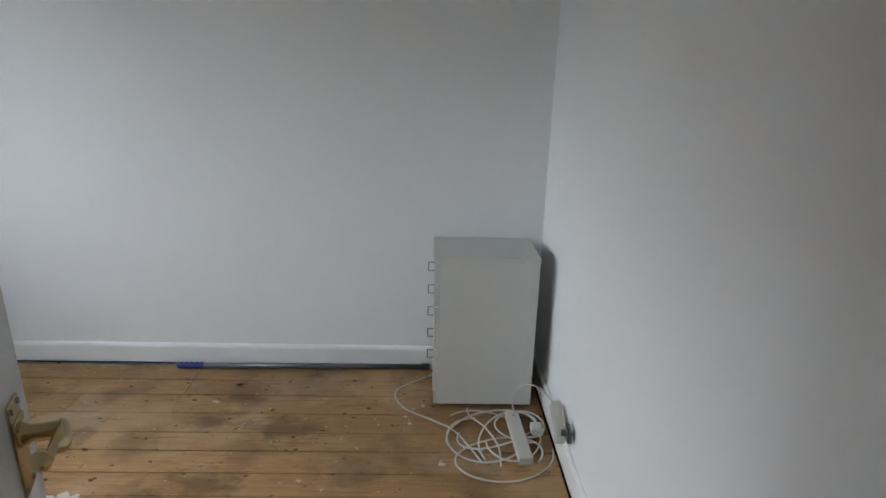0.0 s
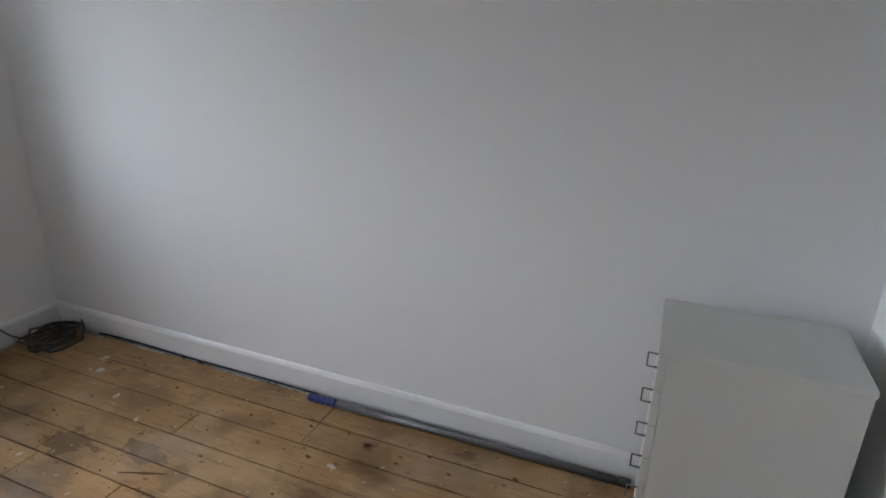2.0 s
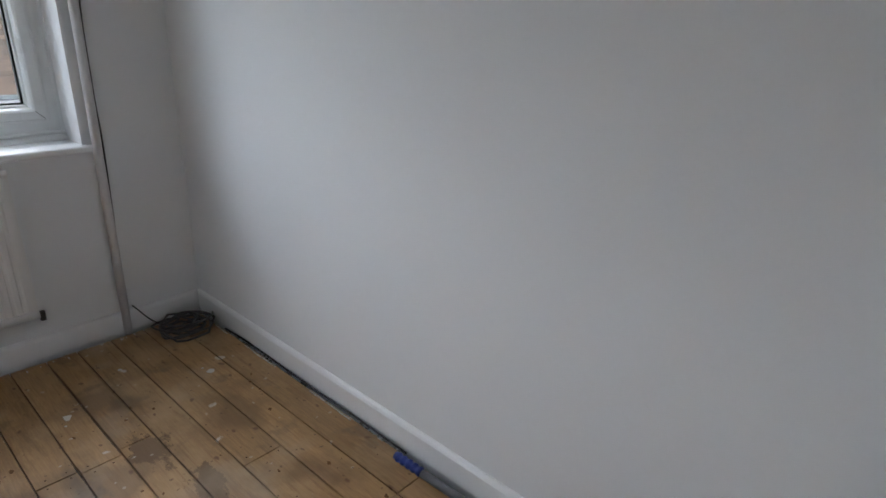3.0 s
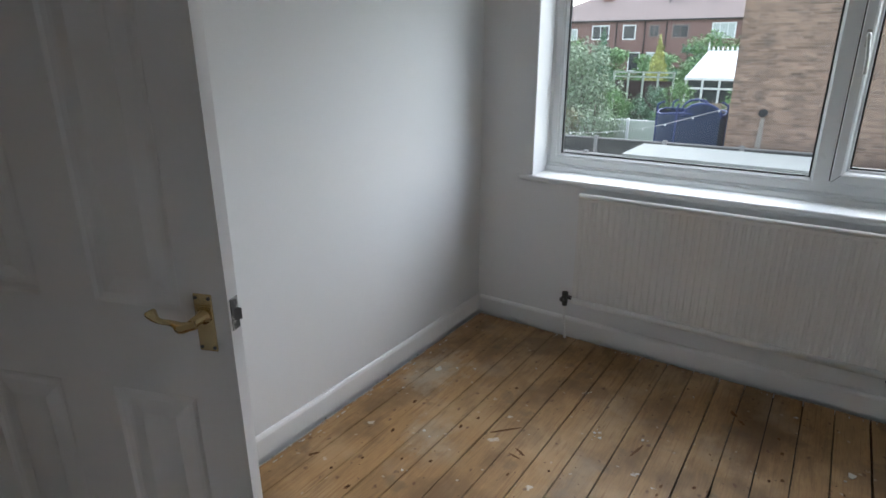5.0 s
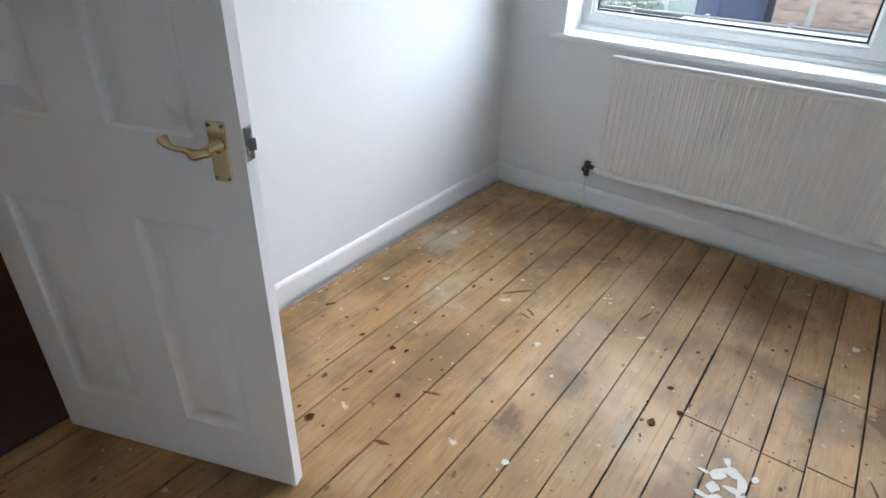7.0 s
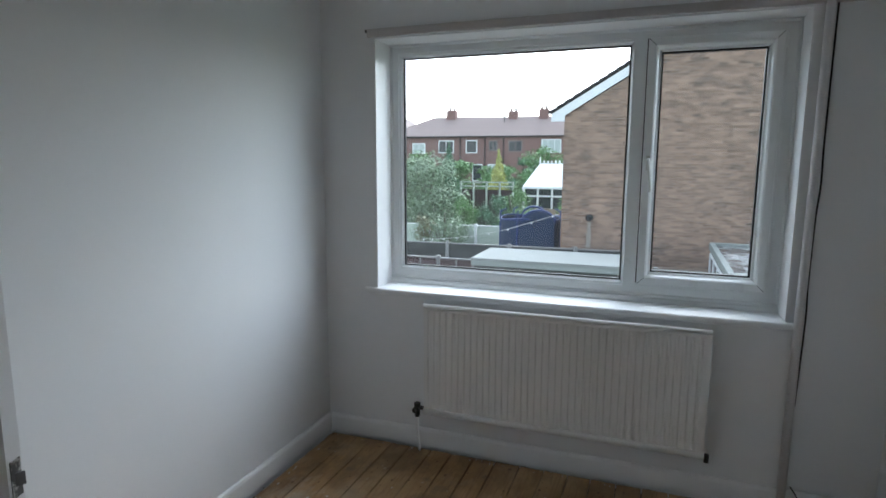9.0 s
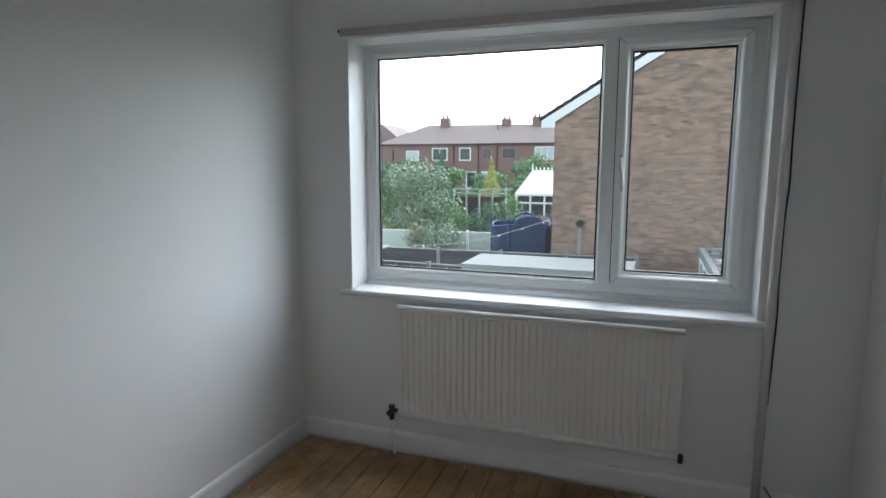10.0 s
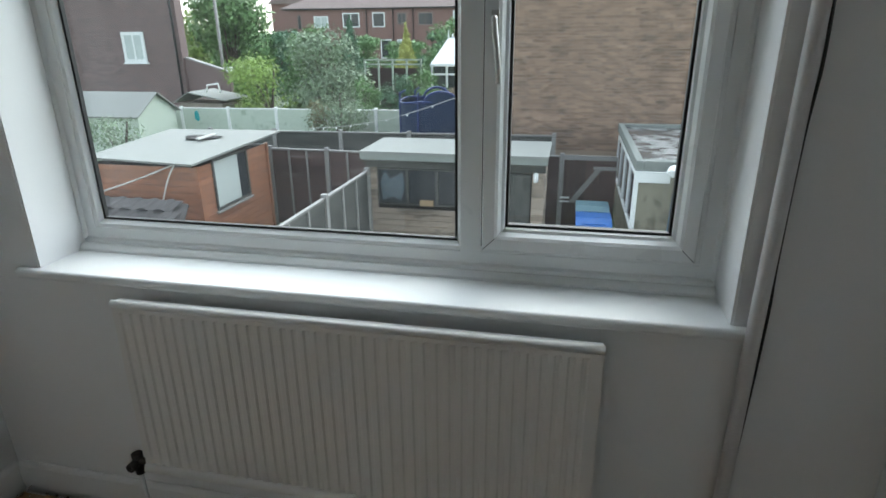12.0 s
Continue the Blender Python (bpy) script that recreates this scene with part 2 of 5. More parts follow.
CABLE_B = mat("black_cable", (0.03, 0.028, 0.028), vary=0.2, rough=0.6, bump=0)
PLASTIC_W = mat("white_plastic", (0.55, 0.53, 0.47), vary=0.03, rough=0.4, bump=0)
BLUE = mat("blue_plastic", (0.02, 0.04, 0.2), vary=0.15, rough=0.4)
BATTEN = mat("painted_batten", (0.5, 0.47, 0.46), vary=0.08, rough=0.6)
PAINT = mat("spilt_paint", (0.52, 0.5, 0.45), vary=0.06, rough=0.6)
PANE = glass_mat("window_glass", (0.985, 0.995, 0.99), haze=0.004)


# ---- mesh helpers ----
def box(bm, a, b, bevel=0.0):
    """A box between two corners, with bevelled edges if asked."""
    x0, y0, z0, x1, y1, z1 = *a, *b
    v = [bm.verts.new(p) for p in ((x0, y0, z0), (x1, y0, z0), (x1, y1, z0), (x0, y1, z0), (x0, y0, z1), (x1, y0, z1), (x1, y1, z1), (x0, y1, z1))]
    f = [bm.faces.new([v[i] for i in q]) for q in ((3, 2, 1, 0), (4, 5, 6, 7), (0, 1, 5, 4), (1, 2, 6, 5), (2, 3, 7, 6), (3, 0, 4, 7))]
    if bevel:
        edges = {e for q in f for e in q.edges}
        bmesh.ops.bevel(bm, geom=list(edges), offset=bevel, segments=2, affect="EDGES", profile=0.6)
    return bm


def prism(bm, outline, direction):
    """A flat outline of points pushed along a direction."""
    low = [bm.verts.new(p) for p in outline]
    top = [bm.verts.new(Vector(p) + Vector(direction)) for p in outline]
    k = len(low)
    bm.faces.new(low)
    bm.faces.new(top[::-1])
    for i in range(k):
        bm.faces.new((low[i], top[i], top[(i + 1) % k], low[(i + 1) % k]))
    bmesh.ops.recalc_face_normals(bm, faces=bm.faces[:])
    return bm


def tube(bm, pts, r, sides=8, ends=True):
    """A round bar along points; r is one radius or one for each point."""
    pts = [Vector(p) for p in pts]
    radii = r if isinstance(r, (list, tuple)) else [r] * len(pts)
    rings, side = [], None
    for i, p in enumerate(pts):
        d = (pts[min(i + 1, len(pts) - 1)] - pts[max(i - 1, 0)]).normalized()
        if side is None:
            side = d.orthogonal().normalized()
        side = (side - d * side.dot(d)).normalized()
        up = d.cross(side)
        rings.append([bm.verts.new(p + (side * math.cos(a) + up * math.sin(a)) * radii[i]) for a in (2 * math.pi * k / sides for k in range(sides))])
    for a, b in zip(rings, rings[1:]):
        for k in range(sides):
            f = bm.faces.new((a[k], a[(k + 1) % sides], b[(k + 1) % sides], b[k]))
            f.smooth = True
    if ends:
        bm.faces.new(rings[0][::-1])
        bm.faces.new(rings[-1])
    return bm


def smooth_path(pts, steps=6):
    """Catmull-Rom points through the given ones."""
    p = [Vector(q) for q in pts]
    p = [p[0]] + p + [p[-1]]
    out = []
    for i in range(1, len(p) - 2):
        for k in range(steps):
            t = k / steps
            a, b, c, d = p[i - 1:i + 3]
            out.append(0.5 * (2 * b + (c - a) * t + (2 * a - 5 * b + 4 * c - d) * t * t + (3 * b - a - 3 * c + d) * t ** 3))
    return out + [p[-2]]


ORIGIN = {}


def thing(name, base, label, category, group="", turn=0.0):
    ob = new(name)
    ob.empty_display_size = 0.05
    ob.matrix_world = pose(*base, 0, 0, turn)
    ORIGIN[ob.name] = Vector(base)
    return tagged(ob, label, category, group)


def part(name, bm, material, parent=None, label="", kind=""):
    """Makes one mesh object from a bmesh in world places; under a thing it is set relative to the thing's base."""
    if parent is not None:
        o = ORIGIN[parent.name]
        bmesh.ops.translate(bm, verts=bm.verts[:], vec=-o)
    me = bpy.data.meshes.new(name)
    bm.to_mesh(me)
    bm.free()
    me.materials.append(material)
    ob = new(name, me)
    if parent is not None:
        ob.parent = parent
        ORIGIN[ob.name] = ORIGIN[parent.name]
    return tagged(ob, label=label, kind=kind)


def solid(name, boxes, material, parent=None, label="", bevel=0.0, kind=""):
    bm = bmesh.new()
    for a, b in boxes:
        box(bm, a, b, bevel)
    return part(name, bm, material, parent, label, kind)


def structure(name, boxes, material, label="", bevel=0.0):
    ob = solid(name, boxes, material, None, label, bevel, "structure")
    ORIGIN[ob.name] = Vector((0, 0, 0))
    return ob


# ---- the room's shell ----
W, D, H = 2.655, -3.215, 2.46
WX0, WX1, WZ0, WZ1 = 0.311, 2.262, 0.862, 2.158
DY0, DY1, DZ = -3.2, -2.435, 1.995
T = 0.27
structure("wall_north", [((-0.1, 0, -0.3), (WX0, T, H + 0.2)), ((WX1, 0, -0.3), (W + 0.15, T, H + 0.2)),
                         ((WX0, 0, -0.3), (WX1, T, WZ0 - 0.03)), ((WX0, 0, WZ1), (WX1, T, H + 0.2))], WALL, "smooth white painted plaster wall with a window opening")
structure("wall_west", [((-0.1, DY1 + 0.03, -0.3), (0, 0, H + 0.2)), ((-0.1, DY0, DZ), (0, DY1 + 0.03, H + 0.2))], WALL, "smooth white painted plaster wall")
structure("wall_east", [((W, D - 0.1, -0.3), (W + 0.15, 0, H + 0.2))], WALL, "smooth white painted plaster wall")
structure("wall_south", [((-0.1, D - 0.1, -0.3), (W, D, H + 0.2))], WALL, "smooth white painted plaster wall")
structure("ceiling", [((0, D, H), (W, 0, H + 0.15))], CEIL, "plain white ceiling")

# skirting boards with a rounded top edge, standing above a dark gap
SK = 0.103


def skirting(name, outline_dir, length, base, along):
    """A moulded board: profile across, pushed along the wall."""
    n = Vector(outline_dir)
    prof = [(0, 0.007), (0.016, 0.007), (0.016, SK - 0.016), (0.012, SK - 0.006), (0.006, SK), (0, SK)]
    pts = [Vector(base) + n * a + Vector((0, 0, b)) for a, b in prof]
    bm = prism(bmesh.new(), pts, Vector(along) * length)
    ob = part(name, bm, GLOSS, None, "white gloss painted skirting board", "structure")
    return ob


skirting("baseboard", (1, 0, 0), 2.36, (0, -2.37, 0), (0, 1, 0))
skirting("baseboard", (0, -1, 0), W - 0.032, (0.016, 0, 0), (1, 0, 0))
skirting("baseboard", (-1, 0, 0), -D, (W, D, 0), (0, 1, 0))
skirting("baseboard", (0, 1, 0), W - 0.016, (0, D, 0), (1, 0, 0))

# ---- doorway and door ----
structure("door_frame", [((-0.11, DY0 - 0.012, 0), (0.012, DY0 + 0.012, DZ)), ((-0.11, DY1 + 0.022, 0), (0.0, DY1 + 0.034, DZ)),
                         ((-0.11, DY0, DZ - 0.012), (0.012, DY1, DZ + 0.02)),
                         ((0, DY1 + 0.034, 0), (0.014, DY1 + 0.064, DZ + 0.07)), ((0, DY0, DZ + 0.02), (0.014, DY1 + 0.004, DZ + 0.07))], GLOSS,
          "white painted door lining and architrave")

door = thing("door_1", (-0.002, -2.446, 0.008), "white painted panel door, open, with brass lever handle", "door", turn=20.5)
tagged(door, kind="structure")
DW, DH, DT = 0.757, 1.97, 0.035


def dpart(name, bm, material, parent, label=""):
    me = bpy.data.meshes.new(name)
    bm.to_mesh(me)
    bm.free()
    me.materials.append(material)
    ob = new(name, me)
    ob.parent = parent
    return tagged(ob, label=label)


def door_leaf():
    """A moulded leaf: stiles and rails, with sunk panels that rise again in the middle."""
    bm = bmesh.new()
    xs = [0, 0.088, 0.305, 0.444, 0.65, DW]
    zs = [0, 0.166, 0.79, 0.995, 1.87, DH]
    panels = [(1, 1), (3, 1), (1, 3), (3, 3)]
    for side in (0, 1):
        y = 0 if side == 0 else DT
        s = 1 if side == 0 else -1
        grid = {(i, k): bm.verts.new((x, y, z)) for i, x in enumerate(xs) for k, z in enumerate(zs)}
        for i in range(5):
            for k in range(5):
                ring = [grid[i, k], grid[i + 1, k], grid[i + 1, k + 1], grid[i, k + 1]]
                if (i, k) not in panels:
                    bm.faces.new(ring if side == 0 else ring[::-1])
                    continue
                for inset, depth in ((0.007, 0.006), (0.018, 0.009), (0.028, 0.0085), (0.06, 0.001)):
                    a, b, c, d = xs[i] + inset, xs[i + 1] - inset, zs[k] + inset, zs[k + 1] - inset
                    inner = [bm.verts.new((p, y + s * depth, q)) for p, q in ((a, c), (b, c), (b, d), (a, d))]
                    for j in range(4):
                        f = (ring[j], ring[(j + 1) % 4], inner[(j + 1) % 4], inner[j])
                        bm.faces.new(f if side == 0 else f[::-1])
                    ring = inner
                bm.faces.new(ring if side == 0 else ring[::-1])
    for q in (((0, 0), (0, DH)), ((DW, 0), (DW, DH)), ((0, 0), (DW, 0)), ((0, DH), (DW, DH))):
        (x0, z0), (x1, z1) = q
        bm.faces.new([bm.verts.new(p) for p in ((x0, 0, z0), (x1, 0, z1), (x1, DT, z1), (x0, DT, z0))])
    bmesh.ops.remove_doubles(bm, verts=bm.verts[:], dist=0.0005)
    bmesh.ops.recalc_face_normals(bm, faces=bm.faces[:])
    return bm


dpart("leaf", door_leaf(), DOORW, door, "white painted moulded door leaf with four sunk panels")
HX, HZ = 0.703, 0.99
for s, y in ((-1, 0.0), (1, DT)):
    a, b = sorted((y, y + s * 0.004))
    plate = dpart("backplate", box(bmesh.new(), (HX - 0.02, a, HZ - 0.078), (HX + 0.02, b, HZ + 0.046), 0.0015), BRASS, door, "polished brass backplate")
    bm = bmesh.new()
    for px in (-0.0145, 0.0145):
        for pz in (-0.07, 0.038):
            tube(bm, [(HX + px, y + s * 0.003, HZ + pz), (HX + px, y + s * 0.0055, HZ + pz)], 0.0038, 8)
    dpart("screw", bm, GREYMETAL, plate)
    dpart("name_bar", box(bmesh.new(), (HX - 0.0185, min(y + s * 0.004, y + s * 0.006), HZ + 0.012), (HX + 0.0185, max(y + s * 0.004, y + s * 0.006), HZ + 0.022), 0.0006), BRASS, plate)
    bm = tube(bmesh.new(), [(HX, y + s * 0.004, HZ), (HX, y + s * 0.010, HZ), (HX, y + s * 0.016, HZ), (HX, y + s * 0.046, HZ)], [0.0165, 0.0165, 0.011, 0.0095], 16)
    pts = smooth_path([(HX + 0.010, y + s * 0.044, HZ), (HX - 0.004, y + s * 0.048, HZ - 0.003), (HX - 0.022, y + s * 0.048, HZ - 0.008), (HX - 0.036, y + s * 0.046, HZ - 0.003),
                       (HX - 0.052, y + s * 0.045, HZ - 0.001), (HX - 0.066, y + s * 0.045, HZ - 0.001), (HX - 0.078, y + s * 0.045, HZ + 0.003), (HX - 0.087, y + s * 0.045, HZ + 0.013), (HX - 0.091, y + s * 0.045, HZ + 0.02)], 3)
    tube(bm, pts, [0.0085, 0.009, 0.0095, 0.0095, 0.0105, 0.0115, 0.012, 0.011, 0.009, 0.0075, 0.0065, 0.006, 0.006, 0.006, 0.006, 0.006, 0.006, 0.0065, 0.0075, 0.009, 0.0105, 0.0115, 0.0115, 0.0105, 0.008][:len(pts)], 12)
    dpart("lever", bm, BRASS, door, "scrolled brass lever handle")
latch = dpart("latch", box(bmesh.new(), (DW, 0.006, HZ - 0.032), (DW + 0.002, 0.030, HZ + 0.036), 0.0005), STEEL, door, "paint-spattered steel latch plate")
dpart("bolt", prism(bmesh.new(), [(DW, 0.011, HZ - 0.012), (DW, 0.025, HZ - 0.012), (DW + 0.012, 0.025, HZ - 0.012)], (0, 0, 0.024)), GREYMETAL, latch)

# ---- hall beyond the door ----
structure("hall_floor", [((-2.2, -4.2, -0.02), (-0.045, -2.1, 0.012))], CARPET, "dark brown carpet")
structure("hall_wall", [((-2.2, -4.3, 0), (-2.05, -2.1, H)), ((-2.2, -2.1, 0), (-0.9, -2.0, H)), ((-0.9, -2.1, 0), (-0.101, -1.0, H)), ((-2.2, -4.4, 0), (-0.1, -4.2, H)), ((-0.12, -4.2, 0), (-0.1, DY0 - 0.02, H))], CREAM, "cream painted hall wall")
structure("hall_ceiling", [((-2.2, -4.3, H), (-0.1, -1.0, H + 0.1))], CEIL, "plain hall ceiling")
structure("hall_baseboard", [((-2.05, -4.2, 0.012), (-2.034, -2.116, 0.115)), ((-2.05, -2.116, 0.012), (-0.9, -2.1, 0.115))], GLOSS, "cream white hall skirting board", 0.003)
# unseen warm lamp, added only to brighten the hall
hall_light = new("hall_fill_lamp", bpy.data.lights.new("hall_fill_lamp", "AREA"))
hall_light.data.energy, hall_light.data.size, hall_light.data.color = 0.35, 0.25, (1, 0.75, 0.45)
hall_light.matrix_world = pose(-1.2, -3.6, H - 0.03)

# ---- window ----
FY0, FY1 = 0.19, 0.25
FZ0 = WZ0 + 0.022
win = thing("window_1", (WX0, 0.2, WZ0), "white plastic double-glazed window with a fixed light and a side casement", "window")
tagged(win, kind="structure")
MX0, MX1 = 1.571, 1.632


def frame_profile(bm, x0, x1, z0, z1, profile):
    """A mitred frame whose section is a list of (inset, y)."""
    loops = [[bm.verts.new(p) for p in ((x0 + w, y, z0 + w), (x1 - w, y, z0 + w), (x1 - w, y, z1 - w), (x0 + w, y, z1 - w))] for w, y in profile]
    for a, b in zip(loops, loops[1:]):
        for i in range(4):
            bm.faces.new((a[i], a[(i + 1) % 4], b[(i + 1) % 4], b[i]))
    bmesh.ops.recalc_face_normals(bm, faces=bm.faces[:])
    return bm


def ring(bm, x0, x1, z0, z1, w, y0, y1, bevel):
    """A mitred frame of four bars round an opening."""
    for p in ([(x0, z0), (x1, z0), (x1 - w, z0 + w), (x0 + w, z0 + w)], [(x1, z0), (x1, z1), (x1 - w, z1 - w), (x1 - w, z0 + w)],
              [(x1, z1), (x0, z1), (x0 + w, z1 - w), (x1 - w, z1 - w)], [(x0, z1), (x0, z0), (x0 + w, z0 + w), (x0 + w, z1 - w)]):
        prism(bm, [(a, y0, b) for a, b in p], (0, y1 - y0, 0))
    return bm


bm = bmesh.new()
frame_profile(bm, WX0 + 0.0005, WX1 - 0.0005, FZ0, WZ1 - 0.0005, [(0, 0.25), (0, 0.18), (0.01, 0.181), (0.017, 0.19), (0.05, 0.19), (0.052, 0.196), (0.052, 0.25)])
box(bm, (WX1 - 0.07, 0.1905, FZ0 + 0.051), (WX1 - 0.0515, 0.249, WZ1 - 0.051))
box(bm, (MX1 - 0.001, 0.1905, FZ0 + 0.051), (WX1 - 0.0705, 0.249, FZ0 + 0.068))
box(bm, (MX0, 0.19, FZ0 + 0.045), (MX1, 0.245, WZ1 - 0.045), 0.004)
part("window_frame", bm, UPVC, win, "white plastic outer frame and mullion")
part("glazing_bead", frame_profile(bmesh.new(), WX0 + 0.05, MX0 + 0.012, FZ0 + 0.05, WZ1 - 0.05, [(0, 0.232), (0, 0.194), (0.012, 0.196), (0.024, 0.214), (0.024, 0.232)]), UPVC, win)
part("sash_seal", frame_profile(bmesh.new(), MX1 - 0.001, WX1 - 0.061, FZ0 + 0.059, WZ1 - 0.048, [(0, 0.24), (0, 0.1915), (0.006, 0.1915), (0.006, 0.24)]), RUBBER, win, "black rubber seal round the casement")
sash = part("casement_sash", frame_profile(bmesh.new(), MX1 + 0.004, WX1 - 0.066, FZ0 + 0.064, WZ1 - 0.053, [(0, 0.24), (0, 0.172), (0.003, 0.168), (0.034, 0.168), (0.042, 0.174), (0.05, 0.19), (0.058, 0.194), (0.062, 0.21), (0.062, 0.24)]), UPVC, win, "white mitred casement sash, shut")
for sx, sz in ((MX1 + 0.004, FZ0 + 0.064), (WX1 - 0.066, FZ0 + 0.064), (MX1 + 0.004, WZ1 - 0.053), (WX1 - 0.066, WZ1 - 0.053)):
    dx, dz = (1 if sx < 1.8 else -1), (1 if sz < 1.5 else -1)
    part("mitre_joint", prism(bmesh.new(), [(sx + dx * 0.003, 0.1672, sz + dz * 0.0045), (sx + dx * 0.0045, 0.1672, sz + dz * 0.003), (sx + dx * 0.036, 0.1672, sz + dz * 0.0345), (sx + dx * 0.0345, 0.1672, sz + dz * 0.036)], (0, 0.001, 0)), GREYMETAL, sash)
part("glazing_gasket", ring(bmesh.new(), WX0 + 0.072, MX0 - 0.010, FZ0 + 0.072, WZ1 - 0.072, 0.008, 0.212, 0.226, 0), RUBBER, win)
part("sash_gasket", ring(bmesh.new(), MX1 + 0.064, WX1 - 0.126, FZ0 + 0.124, WZ1 - 0.113, 0.008, 0.205, 0.226, 0), RUBBER, sash)
pane = solid("pane", [((WX0 + 0.06, 0.226, WZ0 + 0.065), (MX0 + 0.004, 0.230, WZ1 - 0.055))], PANE, win, "clear glass")
pane2 = solid("pane", [((MX1 + 0.05, 0.226, WZ0 + 0.13), (WX1 - 0.118, 0.230, WZ1 - 0.1))], PANE, win, "clear glass")
pane.visible_shadow = pane2.visible_shadow = False
bm = box(bmesh.new(), (1.652, 0.166, 1.50), (1.672, 0.178, 1.57), 0.003)
tube(bm, smooth_path([(1.662, 0.166, 1.545), (1.662, 0.145, 1.55), (1.664, 0.140, 1.53), (1.670, 0.138, 1.48), (1.674, 0.142, 1.43), (1.674, 0.150, 1.40)], 4), 0.0075, 8)
part("window_handle", bm, mat("satin_metal", (0.6, 0.6, 0.58), rough=0.3, metal=1, bump=0), sash, "satin metal casement handle")
plan = [(WX0 - 0.06, -0.001), (WX0 - 0.06, -0.026), (WX1 + 0.03, -0.026), (WX1 + 0.03, -0.001), (WX1, -0.001), (WX1, FY0), (WX0, FY0), (WX0, -0.001)]
bm = prism(bmesh.new(), [(x, y, WZ0 - 0.03) for x, y in plan], (0, 0, 0.03))
front = [e for e in bm.edges if all(abs(v.co.y + 0.026) < 1e-5 for v in e.verts) and abs(e.verts[0].co.z - e.verts[1].co.z) < 1e-5]
bmesh.ops.bevel(bm, geom=front, offset=0.011, segments=4, affect="EDGES", profile=0.5)
part("window_sill", bm, SILLPAINT, win, "white gloss window board")
part("cover_strip", prism(bmesh.new(), [(WX0 + 0.007, 0.25, WZ0), (WX0 + 0.007, 0.155, WZ0), (WX0 + 0.007, 0.156, WZ0 + 0.008), (WX0 + 0.007, 0.164, WZ0 + 0.017), (WX0 + 0.007, 0.172, WZ0 + 0.0215), (WX0 + 0.007, 0.25, WZ0 + 0.0215)], (WX1 - WX0 - 0.014, 0, 0)), UPVC, win, "white plastic cover strip")
structure("window_reveal", [((WX0, 0.002, WZ0), (WX0 + 0.006, FY0, WZ1)), ((WX1 - 0.006, 0.002, WZ0), (WX1, FY0, WZ1)), ((WX0 + 0.006, 0.002, WZ1 - 0.006), (WX1 - 0.006, FY0, WZ1))], GLOSS, "white painted window reveal")

batten = thing("curtain_batten", (0.28, 0, 2.165), "painted timber batten fixed to the wall above the window", "curtain batten")
part("board", box(bmesh.new(), (0.28, -0.02, 2.16), (2.56, 0, 2.2), 0.004), BATTEN, batten)
part("end_screw", tube(bmesh.new(), [(0.272, -0.012, 2.19), (0.28, -0.012, 2.19)], 0.009, 10), RUBBER, batten)

# ---- radiator ----
rad = thing("radiator", (1.3, -0.05, 0.2), "white ribbed steel panel radiator on the wall under the window", "radiator")
RX0, RX1, RZ0, RZ1 = 0.615, 1.972, 0.222, 0.812
bm = bmesh.new()
nr = 40
pts = [(RX0, -0.078)]
step = (RX1 - RX0 - 0.04) / nr
for i in range(nr):
    x = RX0 + 0.02 + i * step
    pts += [(x, -0.078), (x + step * 0.18, -0.0735), (x + step * 0.42, -0.0735), (x + step * 0.6, -0.078)]
pts += [(RX1, -0.078)]
cols = [[bm.verts.new((x, y, z)) for z in (RZ0 + 0.03, RZ1 - 0.035)] for x, y in pts]
flat = [[bm.verts.new((x, -0.078, z)) for z in (RZ0, RZ0 + 0.025, RZ1 - 0.03, RZ1)] for x, y in pts]
for i in range(len(pts) - 1):
    bm.faces.new((cols[i][0], cols[i + 1][0], cols[i + 1][1], cols[i][1]))
    bm.faces.new((flat[i][0], flat[i + 1][0], flat[i + 1][1], flat[i][1]))
    bm.faces.new((flat[i][1], flat[i + 1][1], cols[i + 1][0], cols[i][0]))
    bm.faces.new((cols[i][1], cols[i + 1][1], flat[i + 1][2], flat[i][2]))
    bm.faces.new((flat[i][2], flat[i + 1][2], flat[i + 1][3], flat[i][3]))
bmesh.ops.remove_doubles(bm, verts=bm.verts[:], dist=0.0001)
box(bm, (RX0 + 0.002, -0.066, RZ0), (RX1 - 0.002, -0.045, RZ1 - 0.002), 0.004)
part("panel", bm, RAD, rad, "white enamelled ribbed front panel")
part("top_rail", tube(bmesh.new(), [(RX0, -0.073, RZ1 - 0.008), (RX1, -0.073, RZ1 - 0.008)], 0.012, 10), RAD, rad)
part("bottom_rail", tube(bmesh.new(), [(RX0, -0.073, RZ0 + 0.012), (RX1, -0.073, RZ0 + 0.012)], 0.018, 12), RAD, rad)
for x in (RX0 + 0.2, RX1 - 0.2):
    part("bracket", box(bmesh.new(), (x - 0.015, -0.046, RZ0 + 0.05), (x + 0.015, 0, RZ1 - 0.05)), RAD, rad)
